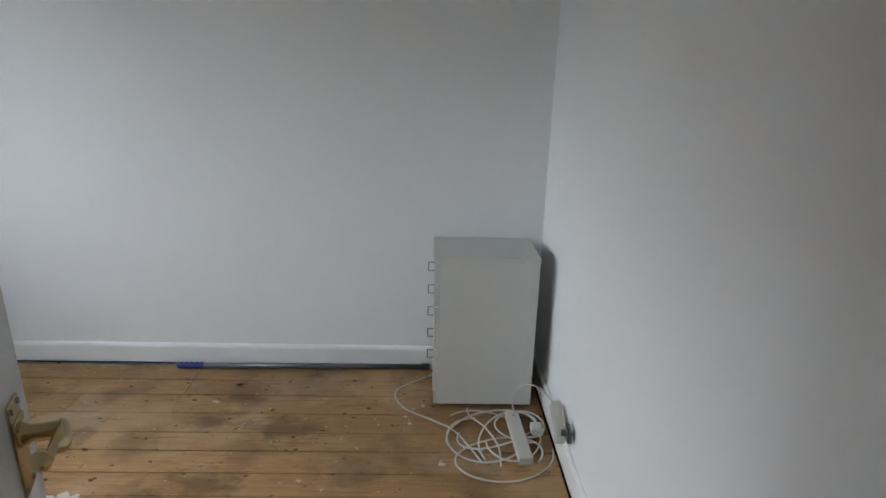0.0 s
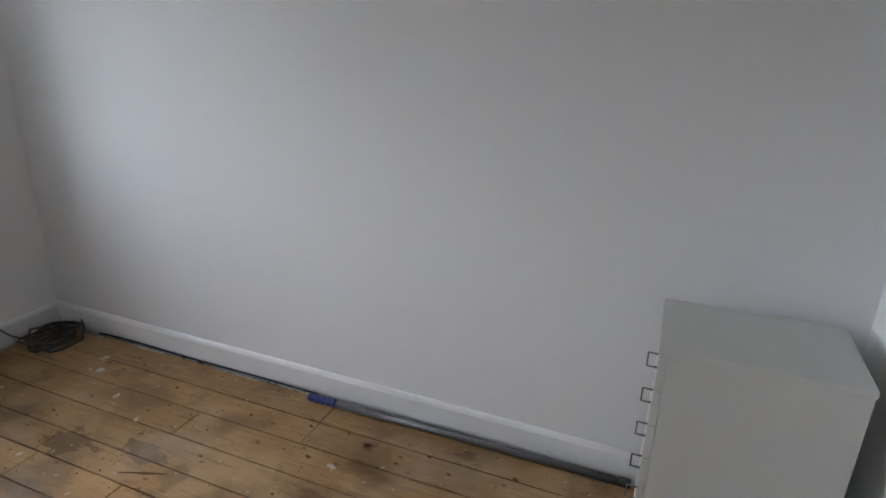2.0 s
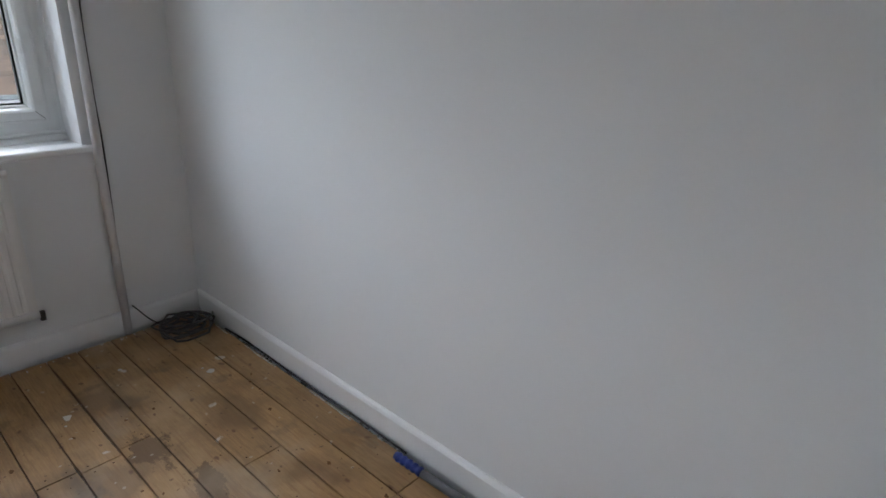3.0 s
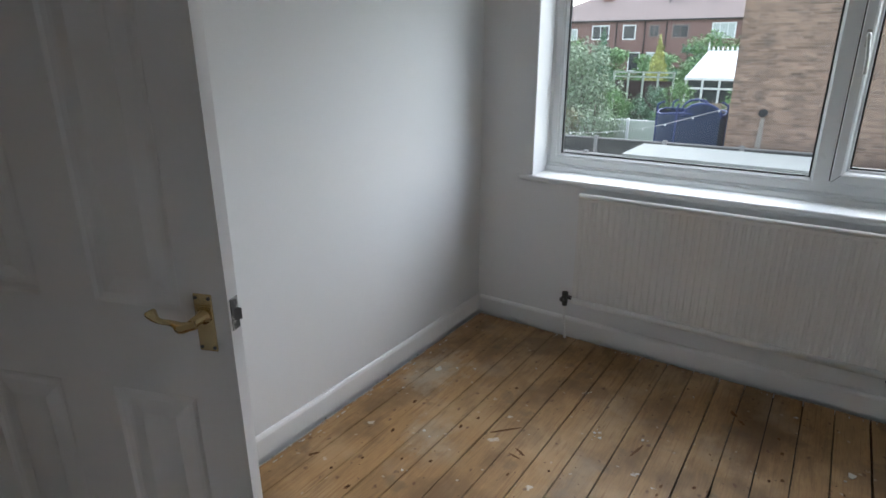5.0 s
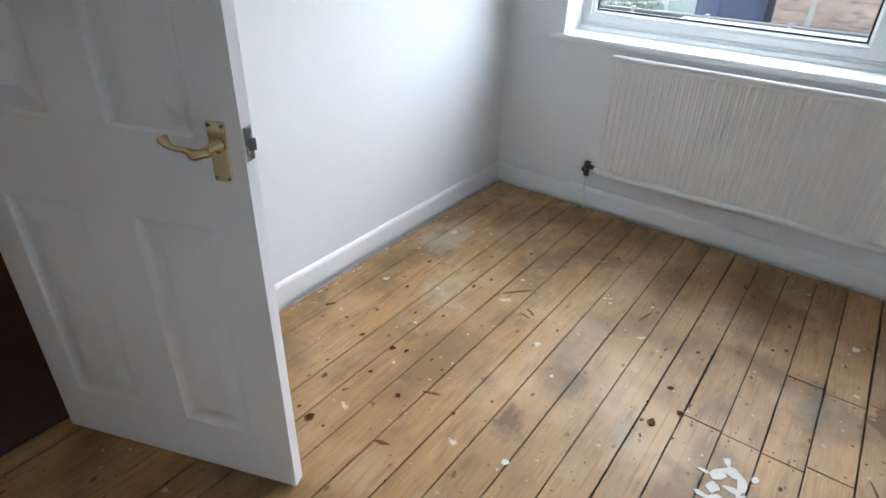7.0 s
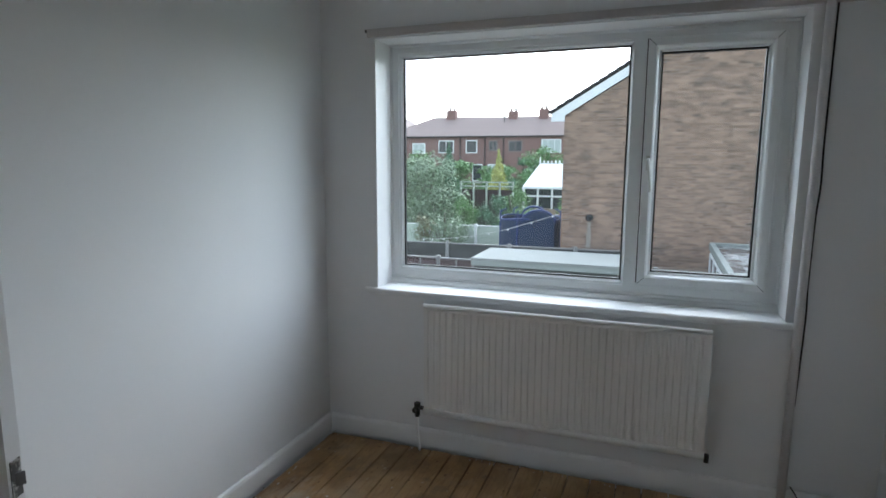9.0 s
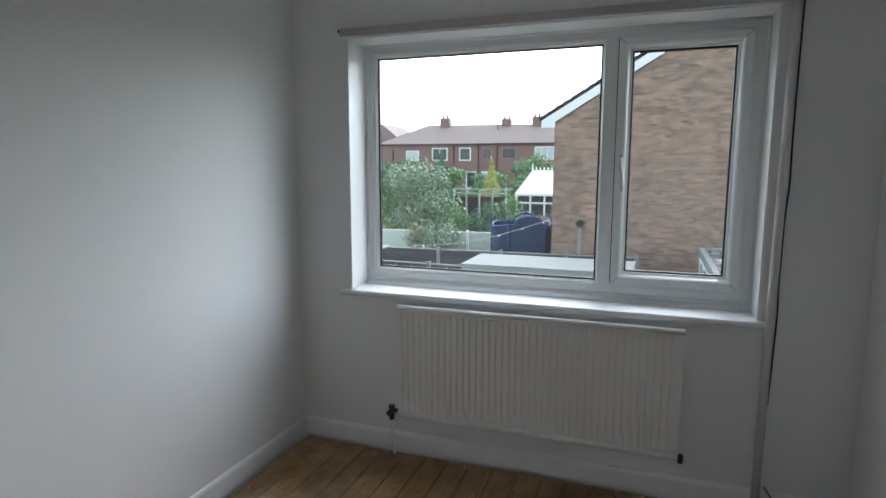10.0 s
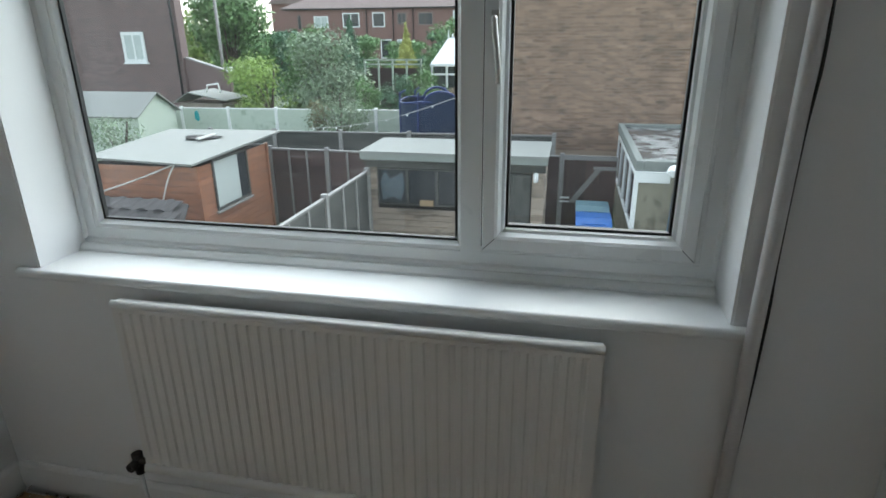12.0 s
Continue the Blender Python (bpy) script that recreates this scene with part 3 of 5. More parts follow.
for x, s in ((RX0, -1), (RX1, 1)):
    if s < 0:
        bm = tube(bmesh.new(), [(x, -0.06, RZ0 + 0.02), (x - 0.05, -0.06, RZ0 + 0.02)], 0.011, 10)
        tube(bm, [(x - 0.045, -0.06, RZ0 - 0.03), (x - 0.045, -0.06, RZ0 + 0.045)], [0.014, 0.017], 12)
        tube(bm, [(x - 0.045, -0.06, RZ0 + 0.015), (x - 0.045, -0.098, RZ0 + 0.015)], 0.015, 12)
    else:
        bm = tube(bmesh.new(), [(x - 0.004, -0.065, RZ0 + 0.006), (x + 0.016, -0.065, RZ0 + 0.004)], 0.009, 10)
        tube(bm, [(x + 0.012, -0.065, RZ0 - 0.022), (x + 0.012, -0.065, RZ0 + 0.016)], 0.011, 10)
    part("valve", bm, DARKMETAL, rad, "tarnished dark metal radiator valve")
bm = tube(bmesh.new(), smooth_path([(RX0 - 0.045, -0.06, RZ0 - 0.03), (RX0 - 0.043, -0.06, 0.1), (RX0 - 0.03, -0.06, 0.0)], 4), 0.0075, 8)
part("pipe", bm, GLOSS, rad, "white painted supply pipe")

# ---- trunking and the cable beside the window ----
trunk = thing("wall_pipe", (2.3, -0.01, 0), "white painted pipe running up the wall beside the window", "pipe")
part("cover", tube(bmesh.new(), [(2.297, -0.026, 0.0), (2.301, -0.026, 0.8), (2.307, -0.026, 1.6), (2.309, -0.026, H)], 0.0175, 14), mat("trunking_plastic", (0.62, 0.6, 0.6), rough=0.4), trunk)
cab_line = thing("hanging_cable", (2.34, -0.01, 0.3), "loose black cable hanging down the wall beside the trunking", "cable")
part("cord", tube(bmesh.new(), smooth_path([(2.338, -0.008, H), (2.334, -0.008, 1.9), (2.333, -0.01, 1.6), (2.336, -0.008, 1.45), (2.328, -0.011, 1.3), (2.325, -0.014, 1.03), (2.329, -0.01, 0.9), (2.324, -0.012, 0.68), (2.318, -0.014, 0.5)], 6), 0.0036, 6), CABLE_B, cab_line)

coil = thing("cable_coil", (2.49, -0.19, 0), "coil of dark grey cable lying on the boards in the corner", "cable")
rng = random.Random(5)
bm = bmesh.new()
pts = []
for i in range(150):
    a = i * 0.42
    r = 0.08 + 0.028 * math.sin(i * 0.31) + rng.uniform(-0.01, 0.01)
    pts.append((2.49 + r * 1.1 * math.cos(a) + 0.02 * math.sin(i * 0.09), -0.18 + r * math.sin(a) * 0.95 + 0.015 * math.cos(i * 0.13), 0.008 + 0.055 * (i / 150) + 0.012 * math.sin(i * 0.7)))
tube(bm, pts, 0.005, 6)
part("cord", bm, mat("grey_cable", (0.07, 0.065, 0.065), vary=0.4, scale=30, rough=0.45), coil, "dark grey rubber cable")
part("tail", tube(bmesh.new(), smooth_path([(2.42, -0.13, 0.03), (2.38, -0.07, 0.06), (2.345, -0.04, 0.11), (2.33, -0.024, 0.13)], 5), 0.003, 6), CABLE_B, coil)

# ---- drawer cabinet in the far corner ----
CX0, CX1, CY0, CY1, CZ = 2.272, 2.575, -3.14, -2.712, 0.69
cab = thing("drawer_cabinet", ((CX0 + CX1) / 2, (CY0 + CY1) / 2, 0), "pale grey six-drawer cabinet with wire handles, drawers shut, on the boards", "drawer cabinet")
part("carcass", box(bmesh.new(), (CX0, CY0, 0.02), (CX1, CY1 - 0.02, CZ - 0.018), 0.003), CAB, cab)
part("top", box(bmesh.new(), (CX0 - 0.003, CY0 - 0.002, CZ - 0.018), (CX1 + 0.003, CY1 + 0.004, CZ), 0.003), CAB, cab)
dh = 0.098
part("plinth", box(bmesh.new(), (CX0 + 0.001, CY1 - 0.019, 0.022), (CX1 - 0.001, CY1 - 0.004, 0.082)), CAB, cab)
for i in range(6):
    z = 0.084 + i * dh
    dr = part("drawer", box(bmesh.new(), (CX0 + 0.001, CY1 - 0.019, z + 0.002), (CX1 - 0.001, CY1, z + dh - 0.002), 0.002), CAB, cab)
    xm, zm = CX0 + 0.06, z + dh - 0.024
    bm = tube(bmesh.new(), [(xm - 0.045, CY1, zm + 0.018), (xm - 0.045, CY1 + 0.024, zm + 0.018), (xm - 0.045, CY1 + 0.024, zm - 0.018), (xm - 0.045, CY1, zm - 0.018)], 0.0027, 6)
    part("handle", bm, GREYMETAL, dr, "thin grey wire handle")
for x in (CX0 + 0.03, CX1 - 0.03):
    for y in (CY0 + 0.03, CY1 - 0.04):
        part("foot", tube(bmesh.new(), [(x, y, 0.002), (x, y, 0.021)], 0.014, 10), GREYMETAL, cab)

# ---- floor boards ----
floor = structure("floor", [((-0.03, D, -0.09), (W, 0, -0.045)), ((-0.045, DY0, -0.045), (0.02, DY1, -0.021))], DARK, "old sanded pine floorboards with knots, stains and paint spots")
rng = random.Random(11)
EDGES = [0.033, 0.162, 0.289, 0.411, 0.519, 0.645, 0.762, 0.885, 1.0, 1.128, 1.25, 1.37, 1.48, 1.6, 1.717, 1.836, 1.963, 2.078, 2.213, 2.355, 2.482, 2.62]
ENDS = {12: [-1.232], 13: [-1.238], 14: [-1.242, -0.815], 15: [-1.215, -0.83], 16: [-0.8], 18: [-1.16], 19: [-1.605], 20: [-1.603]}
# the stretches where a joint has opened: edge, from, to, by how much
OPEN = [(0.645, -1.2, -0.72, 0.0035), (1.48, -1.25, -0.84, 0.0035), (1.836, -0.87, -0.75, 0.0055), (1.963, -0.84, -0.12, 0.0036), (2.355, -1.6, -1.15, 0.0015), (1.128, -1.9, -0.9, 0.0012), (1.37, -1.9, -0.6, 0.0012), (1.0, -1.9, -1.0, 0.001), (2.355, -2.7, -1.6, 0.0016), (2.213, -3.0, -0.2, 0.0014), (2.078, -2.8, -0.85, 0.0012), (1.963, -2.8, -0.85, 0.0012), (1.836, -2.8, -1.25, 0.0014), (1.717, -2.6, -1.0, 0.0012), (2.482, -2.9, -0.1, 0.001), (0.411, -2.2, -0.3, 0.0008), (0.519, -2.2, -0.3, 0.0008), (0.762, -2.2, -0.3, 0.0006), (0.885, -2.2, -0.3, 0.0008)]


def plank(x0, x1, a, b, top):
    """A sawn board whose long edges wander a little and pull back where the joint has opened."""
    steps = max(2, int((b - a) / 0.07))
    ys = [a + (b - a) * k / steps for k in range(steps + 1)]

    def back(x, y):
        wide = max([w * min(1, (y - p) / 0.04, (q - y) / 0.04) for e, p, q, w in OPEN if abs(e - x) < 0.002 and p < y < q] + [0])
        return 0.0017 + wide * 0.5 + rng.uniform(0, 0.0012)
    edge = [(x1 - back(x1, y), y) for y in ys] + [(x0 + back(x0, y), y) for y in reversed(ys)]
    bm = prism(bmesh.new(), [(x, y, -0.02) for x, y in edge], (0, 0, 0.02 + top))
    return part("plank", bm, PINE, floor)


part("plank", box(bmesh.new(), (-0.043, DY0 + 0.012, -0.02), (0.026, DY1 + 0.02, 0.0005)), PINE, floor)
for i, (x0, x1) in enumerate(zip(EDGES, EDGES[1:])):
    cuts = sorted([D + 0.022, -0.037] + ENDS.get(i, []))
    for a, b in zip(cuts, cuts[1:]):
        plank(x0, x1, a + 0.0021, b - 0.0021, rng.uniform(-0.001, 0.001))

# knots and worn holes in the boards, with nail heads beside the cut ends
KNOTWOOD = mat("dark_knot_wood", (0.05, 0.022, 0.009), vary=0.5, scale=60, rough=0.8, bump=0.1, spec=0.1)
KNOTRIM = mat("brown_knot_rim", (0.13, 0.064, 0.024), vary=0.4, scale=50, rough=0.75, bump=0.1, spec=0.15)
KNOTS = [(0.15, -1.53), (0.27, -1.54), (0.33, -1.43), (0.54, -1.98), (0.6, -1.98), (0.48, -1.97), (0.39, -1.58), (0.39, -1.76), (0.44, -1.82), (0.55, -1.71), (0.54, -1.83), (0.53, -1.57),
         (0.58, -1.55), (0.7, -1.74), (0.68, -1.53), (0.74, -1.55), (0.46, -1.35), (0.56, -1.3), (0.32, -1.23), (0.27, -1.01), (0.54, -1.05), (0.57, -0.96), (0.84, -1.2), (0.96, -1.1), (0.96, -1.57),
         (0.89, -1.69), (1.05, -1.46), (1.43, -0.89), (1.41, -1.14), (1.41, -1.33), (1.37, -1.25), (1.65, -0.7), (1.69, -0.67), (1.83, -1.1), (1.94, -1.04), (0.6, -0.66)]
KNOTS_EAST = [(2.48, -0.75), (2.45, -1.59), (2.4, -1.96), (2.24, -2.03), (2.03, -1.59), (1.87, -1.54), (1.96, -1.39), (1.79, -1.51), (2.22, -1.99), (2.31, -1.67), (2.26, -2.44), (1.79, -1.35), (2.12, -1.67), (2.49, -2.35), (2.05, -2.16)]
BOLD = [(0.7, -1.74, 0.012), (1.41, -1.33, 0.015), (1.41, -1.14, 0.013), (0.58, -1.55, 0.01), (0.54, -1.98, 0.018), (1.472, -1.236, 0.014), (0.53, -1.57, 0.014), (2.44, -1.83, 0.016)]
SCUFFS = [(1.49, -0.34, 1.457, -0.301, 0.011), (1.5, -0.36, 1.526, -0.385, 0.009), (0.665, -1.018, 0.748, -0.925, 0.007), (0.8, -1.05, 0.844, -1.074, 0.007), (0.758, -1.675, 0.81, -1.65, 0.008), (1.188, -0.847, 1.21, -0.748, 0.007),
          (0.761, -1.928, 0.813, -1.91, 0.009), (0.84, -1.1, 0.79, -1.093, 0.005), (2.0, -1.17, 2.05, -1.3, 0.006), (0.15, -1.53, 0.17, -1.5, 0.008)]


def blot(bm, x, y, rx, ry, z, turn=0.0):
    """A thin ragged spot, flush with the boards."""
    pts = []
    for i in range(12):
        a, k = i * math.pi / 6, rng.uniform(0.65, 1.1)
        px, py = rx * k * math.cos(a), ry * k * math.sin(a)
        pts.append((x + px * math.cos(turn) - py * math.sin(turn), y + px * math.sin(turn) + py * math.cos(turn), z))
    bm.faces.new([bm.verts.new(p) for p in pts])


rims, cores = bmesh.new(), bmesh.new()
for x, y in KNOTS + KNOTS_EAST:
    r, turn = rng.uniform(0.005, 0.0095), rng.uniform(1.2, 1.9)
    blot(rims, x, y, r * rng.uniform(1.1, 1.9), r, 0.0014, turn)
    if rng.random() < 0.6:
        blot(cores, x, y, r * 0.65, r * 0.5, 0.0018, turn)
for x, y, r in BOLD:
    blot(rims, x, y, r, r * 1.2, 0.0022)
    blot(cores, x, y, r * 0.7, r * 0.85, 0.0026)
for xa, ya, xb, yb, w in SCUFFS:
    blot(rims, (xa + xb) / 2, (ya + yb) / 2, math.hypot(xb - xa, yb - ya) * 0.62, w, 0.003, math.atan2(yb - ya, xb - xa))
for k in range(170):
    blot(cores, rng.uniform(0.06, 2.58), -rng.uniform(0.08, 3.1), rng.uniform(0.0014, 0.0036), rng.uniform(0.0014, 0.003), 0.0014, rng.uniform(0, 3))
for k in range(70):
    x, y = rng.uniform(1.3, 2.55), -rng.uniform(0.4, 3.1)
    blot(rims, x, y, rng.uniform(0.005, 0.013), rng.uniform(0.0035, 0.007), 0.0013, rng.uniform(1.0, 2.1))
for i, ends in ENDS.items():
    for y in ends:
        for x in (EDGES[i] + 0.03, EDGES[i + 1] - 0.03):
            for side in (-0.022, 0.022):
                if rng.random() < 0.75:
                    blot(cores, x + rng.uniform(-0.008, 0.008), y + side + rng.uniform(-0.006, 0.006), 0.0035, 0.0035, 0.0034)
part("knot_rim", rims, KNOTRIM, floor, "brown knot rims and scuffs", "stuff")
part("knot_core", cores, KNOTWOOD, floor, "dark knots and nail heads", "stuff")

# dust and plaster crumbs in the gap along the skirting
rng = random.Random(21)
bm = bmesh.new()
for k in range(330):
    side = rng.choice("wneeee")
    if side == "w":
        p = (rng.uniform(0.017, 0.026), rng.uniform(-2.3, -0.02))
    elif side == "n":
        p = (rng.uniform(0.02, 2.63), rng.uniform(-0.028, -0.018))
    else:
        p = (rng.uniform(2.62, 2.637), rng.uniform(-1.5, -0.02) if rng.random() < 0.7 else rng.uniform(-1.0, -0.3))
    r = rng.uniform(0.002, 0.007)
    r = r * 0.6 if side != "e" else r
    z = rng.uniform(-0.04, -0.008)
    box(bm, (p[0] - r, p[1] - r, z - r), (p[0] + r * 0.8, p[1] + r, z + r * 0.6))
part("gap_rubble", bm, GAP, floor, "dusty plaster crumbs in the gap", "stuff")
bm = bmesh.new()
for x, y, z, dx, dy in ((0.0395, -2.3, 0.0012, 0, 1), (0.05, -0.0405, 0.0012, 1, 0), (2.612, -1.5, 0.0012, 0, 1)):
    end = 2.6 if dx else -0.06
    while (x if dx else y) < end:
        l1, w1, off = rng.uniform(0.02, 0.09), rng.uniform(0.0012, 0.0032), rng.uniform(-0.003, 0.003)
        if rng.random() < (0.85 if x < 0.1 and not dx else 0.6):
            if dx:
                box(bm, (x, y - w1 + off, z), (x + l1, y + w1 + off, z + 0.0018))
            else:
                box(bm, (x - w1 + off, y, z), (x + w1 + off, y + l1, z + 0.0018))
        if dx:
            x += l1
        else:
            y += l1
for k in range(70):
    p = (rng.uniform(0.045, 0.075), rng.uniform(-2.2, -0.1)) if k < 40 else (rng.uniform(0.05, 2.6), -rng.uniform(0.045, 0.075))
    l1, w1 = rng.uniform(0.003, 0.012), rng.uniform(0.001, 0.003)
    box(bm, (p[0] - w1, p[1] - l1, 0.0012), (p[0] + w1, p[1] + l1, 0.0028))
part("paint_line", bm, SLOP, floor, "grey-white paint slops along the board ends", "stuff")


def flake(bm, x, y, r, rng, z=0.0012, h=0.0015, ry=None):
    """A small ragged flat piece."""
    k = 9
    prism(bm, [(x + r * rng.uniform(0.5, 1.1) * math.cos(a), y + (ry or r) * rng.uniform(0.5, 1.1) * math.sin(a), z) for a in (i * 2 * math.pi / k for i in range(k))], (0, 0, h))


FLAKES = [(1.892, -2.749, 0.016), (2.15, -2.62, 0.014), (2.12, -2.28, 0.006), (2.25, -2.42, 0.005), (2.04, -2.35, 0.008), (2.14, -2.49, 0.006), (2.41, -0.57, 0.02), (2.15, -0.31, 0.012),
          (2.1, -1.93, 0.006), (2.3, -2.2, 0.005), (1.02, -0.78, 0.012), (1.05, -0.80, 0.013), (1.06, -1.34, 0.013), (1.2, -0.72, 0.013), (0.43, -1.16, 0.012), (0.47, -1.18, 0.008), (0.16, -0.95, 0.012),
          (0.2, -0.72, 0.02), (0.27, -0.66, 0.012), (0.35, -0.62, 0.01), (1.70, -0.2, 0.012), (2.2, -2.6, 0.012), (2.26, -2.63, 0.008), (1.98, -2.9, 0.016), (1.3, -0.28, 0.007), (0.9, -0.5, 0.006),
          (1.12, -1.75, 0.016), (0.75, -1.5, 0.006), (0.5, -1.4, 0.01), (0.6, -0.45, 0.008), (1.9, -0.5, 0.02)]
chips = thing("paint_chips", (1.2, -1.2, 0.001), "small white paint and plaster chips scattered on the boards", "debris")
bm = bmesh.new()
for x, y, r in FLAKES:
    r *= 0.7 if r < 0.016 else 1.0
    flake(bm, x, y, r, rng, h=0.0012)
    for k in range(1):
        flake(bm, x + rng.gauss(0, r * 1.5), y + rng.gauss(0, r * 1.5), r * 0.3, rng)
part("chip", bm, PAINT, chips, "", "stuff")
patch = thing("paint_patch", (1.675, -1.41, 0.001), "dried ragged patch of spilt white paint on the boards", "paint patch")
SPLASHES = [(1.666, -1.375, 0.032, 0.026), (1.701, -1.405, 0.024, 0.034), (1.711, -1.460, 0.02, 0.036), (1.638, -1.410, 0.026, 0.03), (1.634, -1.460, 0.02, 0.03), (1.661, -1.495, 0.038, 0.022), (1.701, -1.500, 0.024, 0.02),
            (1.616, -1.505, 0.04, 0.01), (1.646, -1.345, 0.018, 0.018), (1.726, -1.365, 0.012, 0.016), (1.681, -1.440, 0.03, 0.012), (1.596, -1.420, 0.03, 0.007)]
for x, y, rx, ry in SPLASHES:
    bm = bmesh.new()
    flake(bm, x, y, rx, rng, 0.001 + rng.uniform(0, 0.0006), 0.001, ry)
    part("splash", bm, PAINT, patch)

# long-handled tool lying along the skirting
tool = thing("long_tool", (2.59, -2.1, 0.0), "long grey rod with a dark blue grip, beside the skirting", "tool")
part("rod", tube(bmesh.new(), [(2.586, -1.6, 0.016), (2.6, -2.1, 0.016), (2.602, -2.66, 0.016)], 0.0135, 12), GREYMETAL, tool, "grey metal rod")
bm = tube(bmesh.new(), [(2.584 + 0.0001 * k, -1.49 - 0.006 * k, 0.019) for k in range(21)], [0.0135 + 0.0035 * (k % 4 > 1) for k in range(21)], 12)
part("grip", bm, BLUE, tool, "dark blue ribbed plastic grip")
part("cap", tube(bmesh.new(), [(2.602, -2.66, 0.018), (2.602, -2.7, 0.018)], 0.016, 12), RUBBER, tool, "black end cap")
rodline = thing("thin_cable", (2.62, -1.0, 0.0), "thin black cable running along the foot of the skirting", "cable")
part("cord", tube(bmesh.new(), smooth_path([(2.624, -1.5, 0.008), (2.63, -1.2, 0.007), (2.628, -0.9, 0.006), (2.632, -0.5, 0.007), (2.62, -0.3, 0.01)], 6), 0.004, 6), CABLE_B, rodline)

# white flex and extension block beside the cabinet
flex = thing("white_flex", (2.05, -2.95, 0), "tangled white mains flex lying on the boards beside the cabinet", "cable")
run = [(2.56, -2.74, 0.01), (2.50, -2.66, 0.008), (2.455, -2.60, 0.006), (2.41, -2.555, 0.005), (2.34, -2.55, 0.005), (2.25, -2.60, 0.005), (2.17, -2.715, 0.005), (2.10, -2.80, 0.006), (1.99, -2.86, 0.006), (1.90, -2.90, 0.006)]
part("cord", tube(bmesh.new(), smooth_path(run, 8), 0.0036, 8), CABLE_W, flex)
for k, (cx, cy, rx, ry, a0, z) in enumerate(((2.06, -2.92, 0.13, 0.14, 0.2, 0.006), (2.10, -2.97, 0.09, 0.17, 0.5, 0.012), (2.04, -3.03, 0.14, 0.1, -0.3, 0.018), (2.13, -3.08, 0.08, 0.09, 0.0, 0.014), (1.93, -2.98, 0.1, 0.16, 0.3, 0.01))):
    pts = []
    for i in range(25):
        a = i * 2 * math.pi / 22 + k
        p = Vector((rx * math.cos(a) * (1 + 0.02 * i), ry * math.sin(a) * (1 + 0.012 * i), 0))
        p.rotate(Euler((0, 0, a0)))
        pts.append((cx + p.x, max(-3.185, cy + p.y), z + 0.006 * math.sin(a * 2 + k)))
    part("cord", tube(bmesh.new(), smooth_path(pts, 3), 0.0036, 8), CABLE_W, flex)
part("cord", tube(bmesh.new(), smooth_path([(2.262, -2.865, 0.006), (2.2, -2.87, 0.012), (2.1, -2.93, 0.02), (1.98, -2.97, 0.02), (1.88, -2.97, 0.006)], 6), 0.0036, 8), CABLE_W, flex)
part("cord", tube(bmesh.new(), smooth_path([(2.19, -3.06, 0.03), (2.2, -3.05, 0.10), (2.17, -3.08, 0.18), (2.08, -3.13, 0.22), (1.98, -3.165, 0.22), (1.93, -3.17, 0.2)], 6), 0.0036, 8), CABLE_W, flex)
block = thing("extension_block", (2.05, -3.06, 0.002), "off-white mains extension block lying on the boards", "extension lead", turn=3)
part("case", box(bmesh.new(), (1.89, -3.085, 0.002), (2.21, -3.03, 0.034), 0.006), PLASTIC_W, block)
part("screw_hole", tube(bmesh.new(), [(2.17, -3.06, 0.0338), (2.17, -3.06, 0.0345)], 0.004, 8), RUBBER, block)
plug = thing("mains_plug", (2.1, -3.14, 0.002), "white mains plug lying beside the extension block", "plug")
part("case", box(bmesh.new(), (2.07, -3.165, 0.003), (2.125, -3.115, 0.035), 0.008), PLASTIC_W, plug)
adaptor = thing("wall_adaptor", (1.9, -3.2, 0.13), "white multi-way adaptor hanging askew from a damaged wall socket", "adaptor")
bm = box(bmesh.new(), (1.83, -3.195, 0.148), (1.985, -3.158, 0.196), 0.008)
for v in bm.verts:
    v.co = Matrix.Rotation(radians(-28), 4, "Y") @ (v.co - Vector((1.9, 0, 0.17))) + Vector((1.91, 0, 0.17))
part("case", bm, PLASTIC_W, adaptor)
# dark box stands for the socket and for the shadow beside the adaptor
bm = box(bmesh.new(), (1.795, -3.205, 0.165), (1.85, -3.185, 0.215), 0.006)
tube(bm, [(1.82, -3.2, 0.19), (1.83, -3.17, 0.19)], 0.012, 8)
part("back_box", bm, GREYMETAL, adaptor, "scuffed dark metal socket box that also stands in for a shadow")

# ---- outdoors ----
G = -2.65
GRASS = mat("rough_lawn", (0.045, 0.07, 0.025), vary=0.4, scale=1.2, rough=1, bump=0.6)
PAVING = mat("garden_paving", (0.2, 0.19, 0.17), vary=0.25, scale=2, rough=0.9)
ORANGE = mat("orange_stained_timber", (0.33, 0.15, 0.085), vary=0.4, scale=2.2, rough=0.45, rand=0.15, stretch=(1, 1, 4), stain=(0.2, 0.1, 0.07), stain_at=0.55, stain_scale=2.5, stain_amount=0.6)
LOGS = mat("weathered_tan_timber", (0.33, 0.27, 0.215), vary=0.4, scale=3, rough=0.85, rand=0.28, stretch=(1, 1, 5), stain=(0.12, 0.1, 0.08), stain_at=0.55, stain_scale=1.6, stain_amount=0.7)
FENCE = mat("dark_brown_fence", (0.085, 0.056, 0.052), vary=0.5, scale=3, rough=0.9, rand=0.35, stretch=(1, 1, 5), stain=(0.19, 0.165, 0.16), stain_at=0.6, stain_scale=1.5)
GREYWOOD = mat("grey_weathered_fence", (0.085, 0.085, 0.078), vary=0.3, scale=4, rough=0.9, rand=0.2, stretch=(1, 1, 5), stain=(0.035, 0.04, 0.035), stain_at=0.52, stain_scale=1.3)
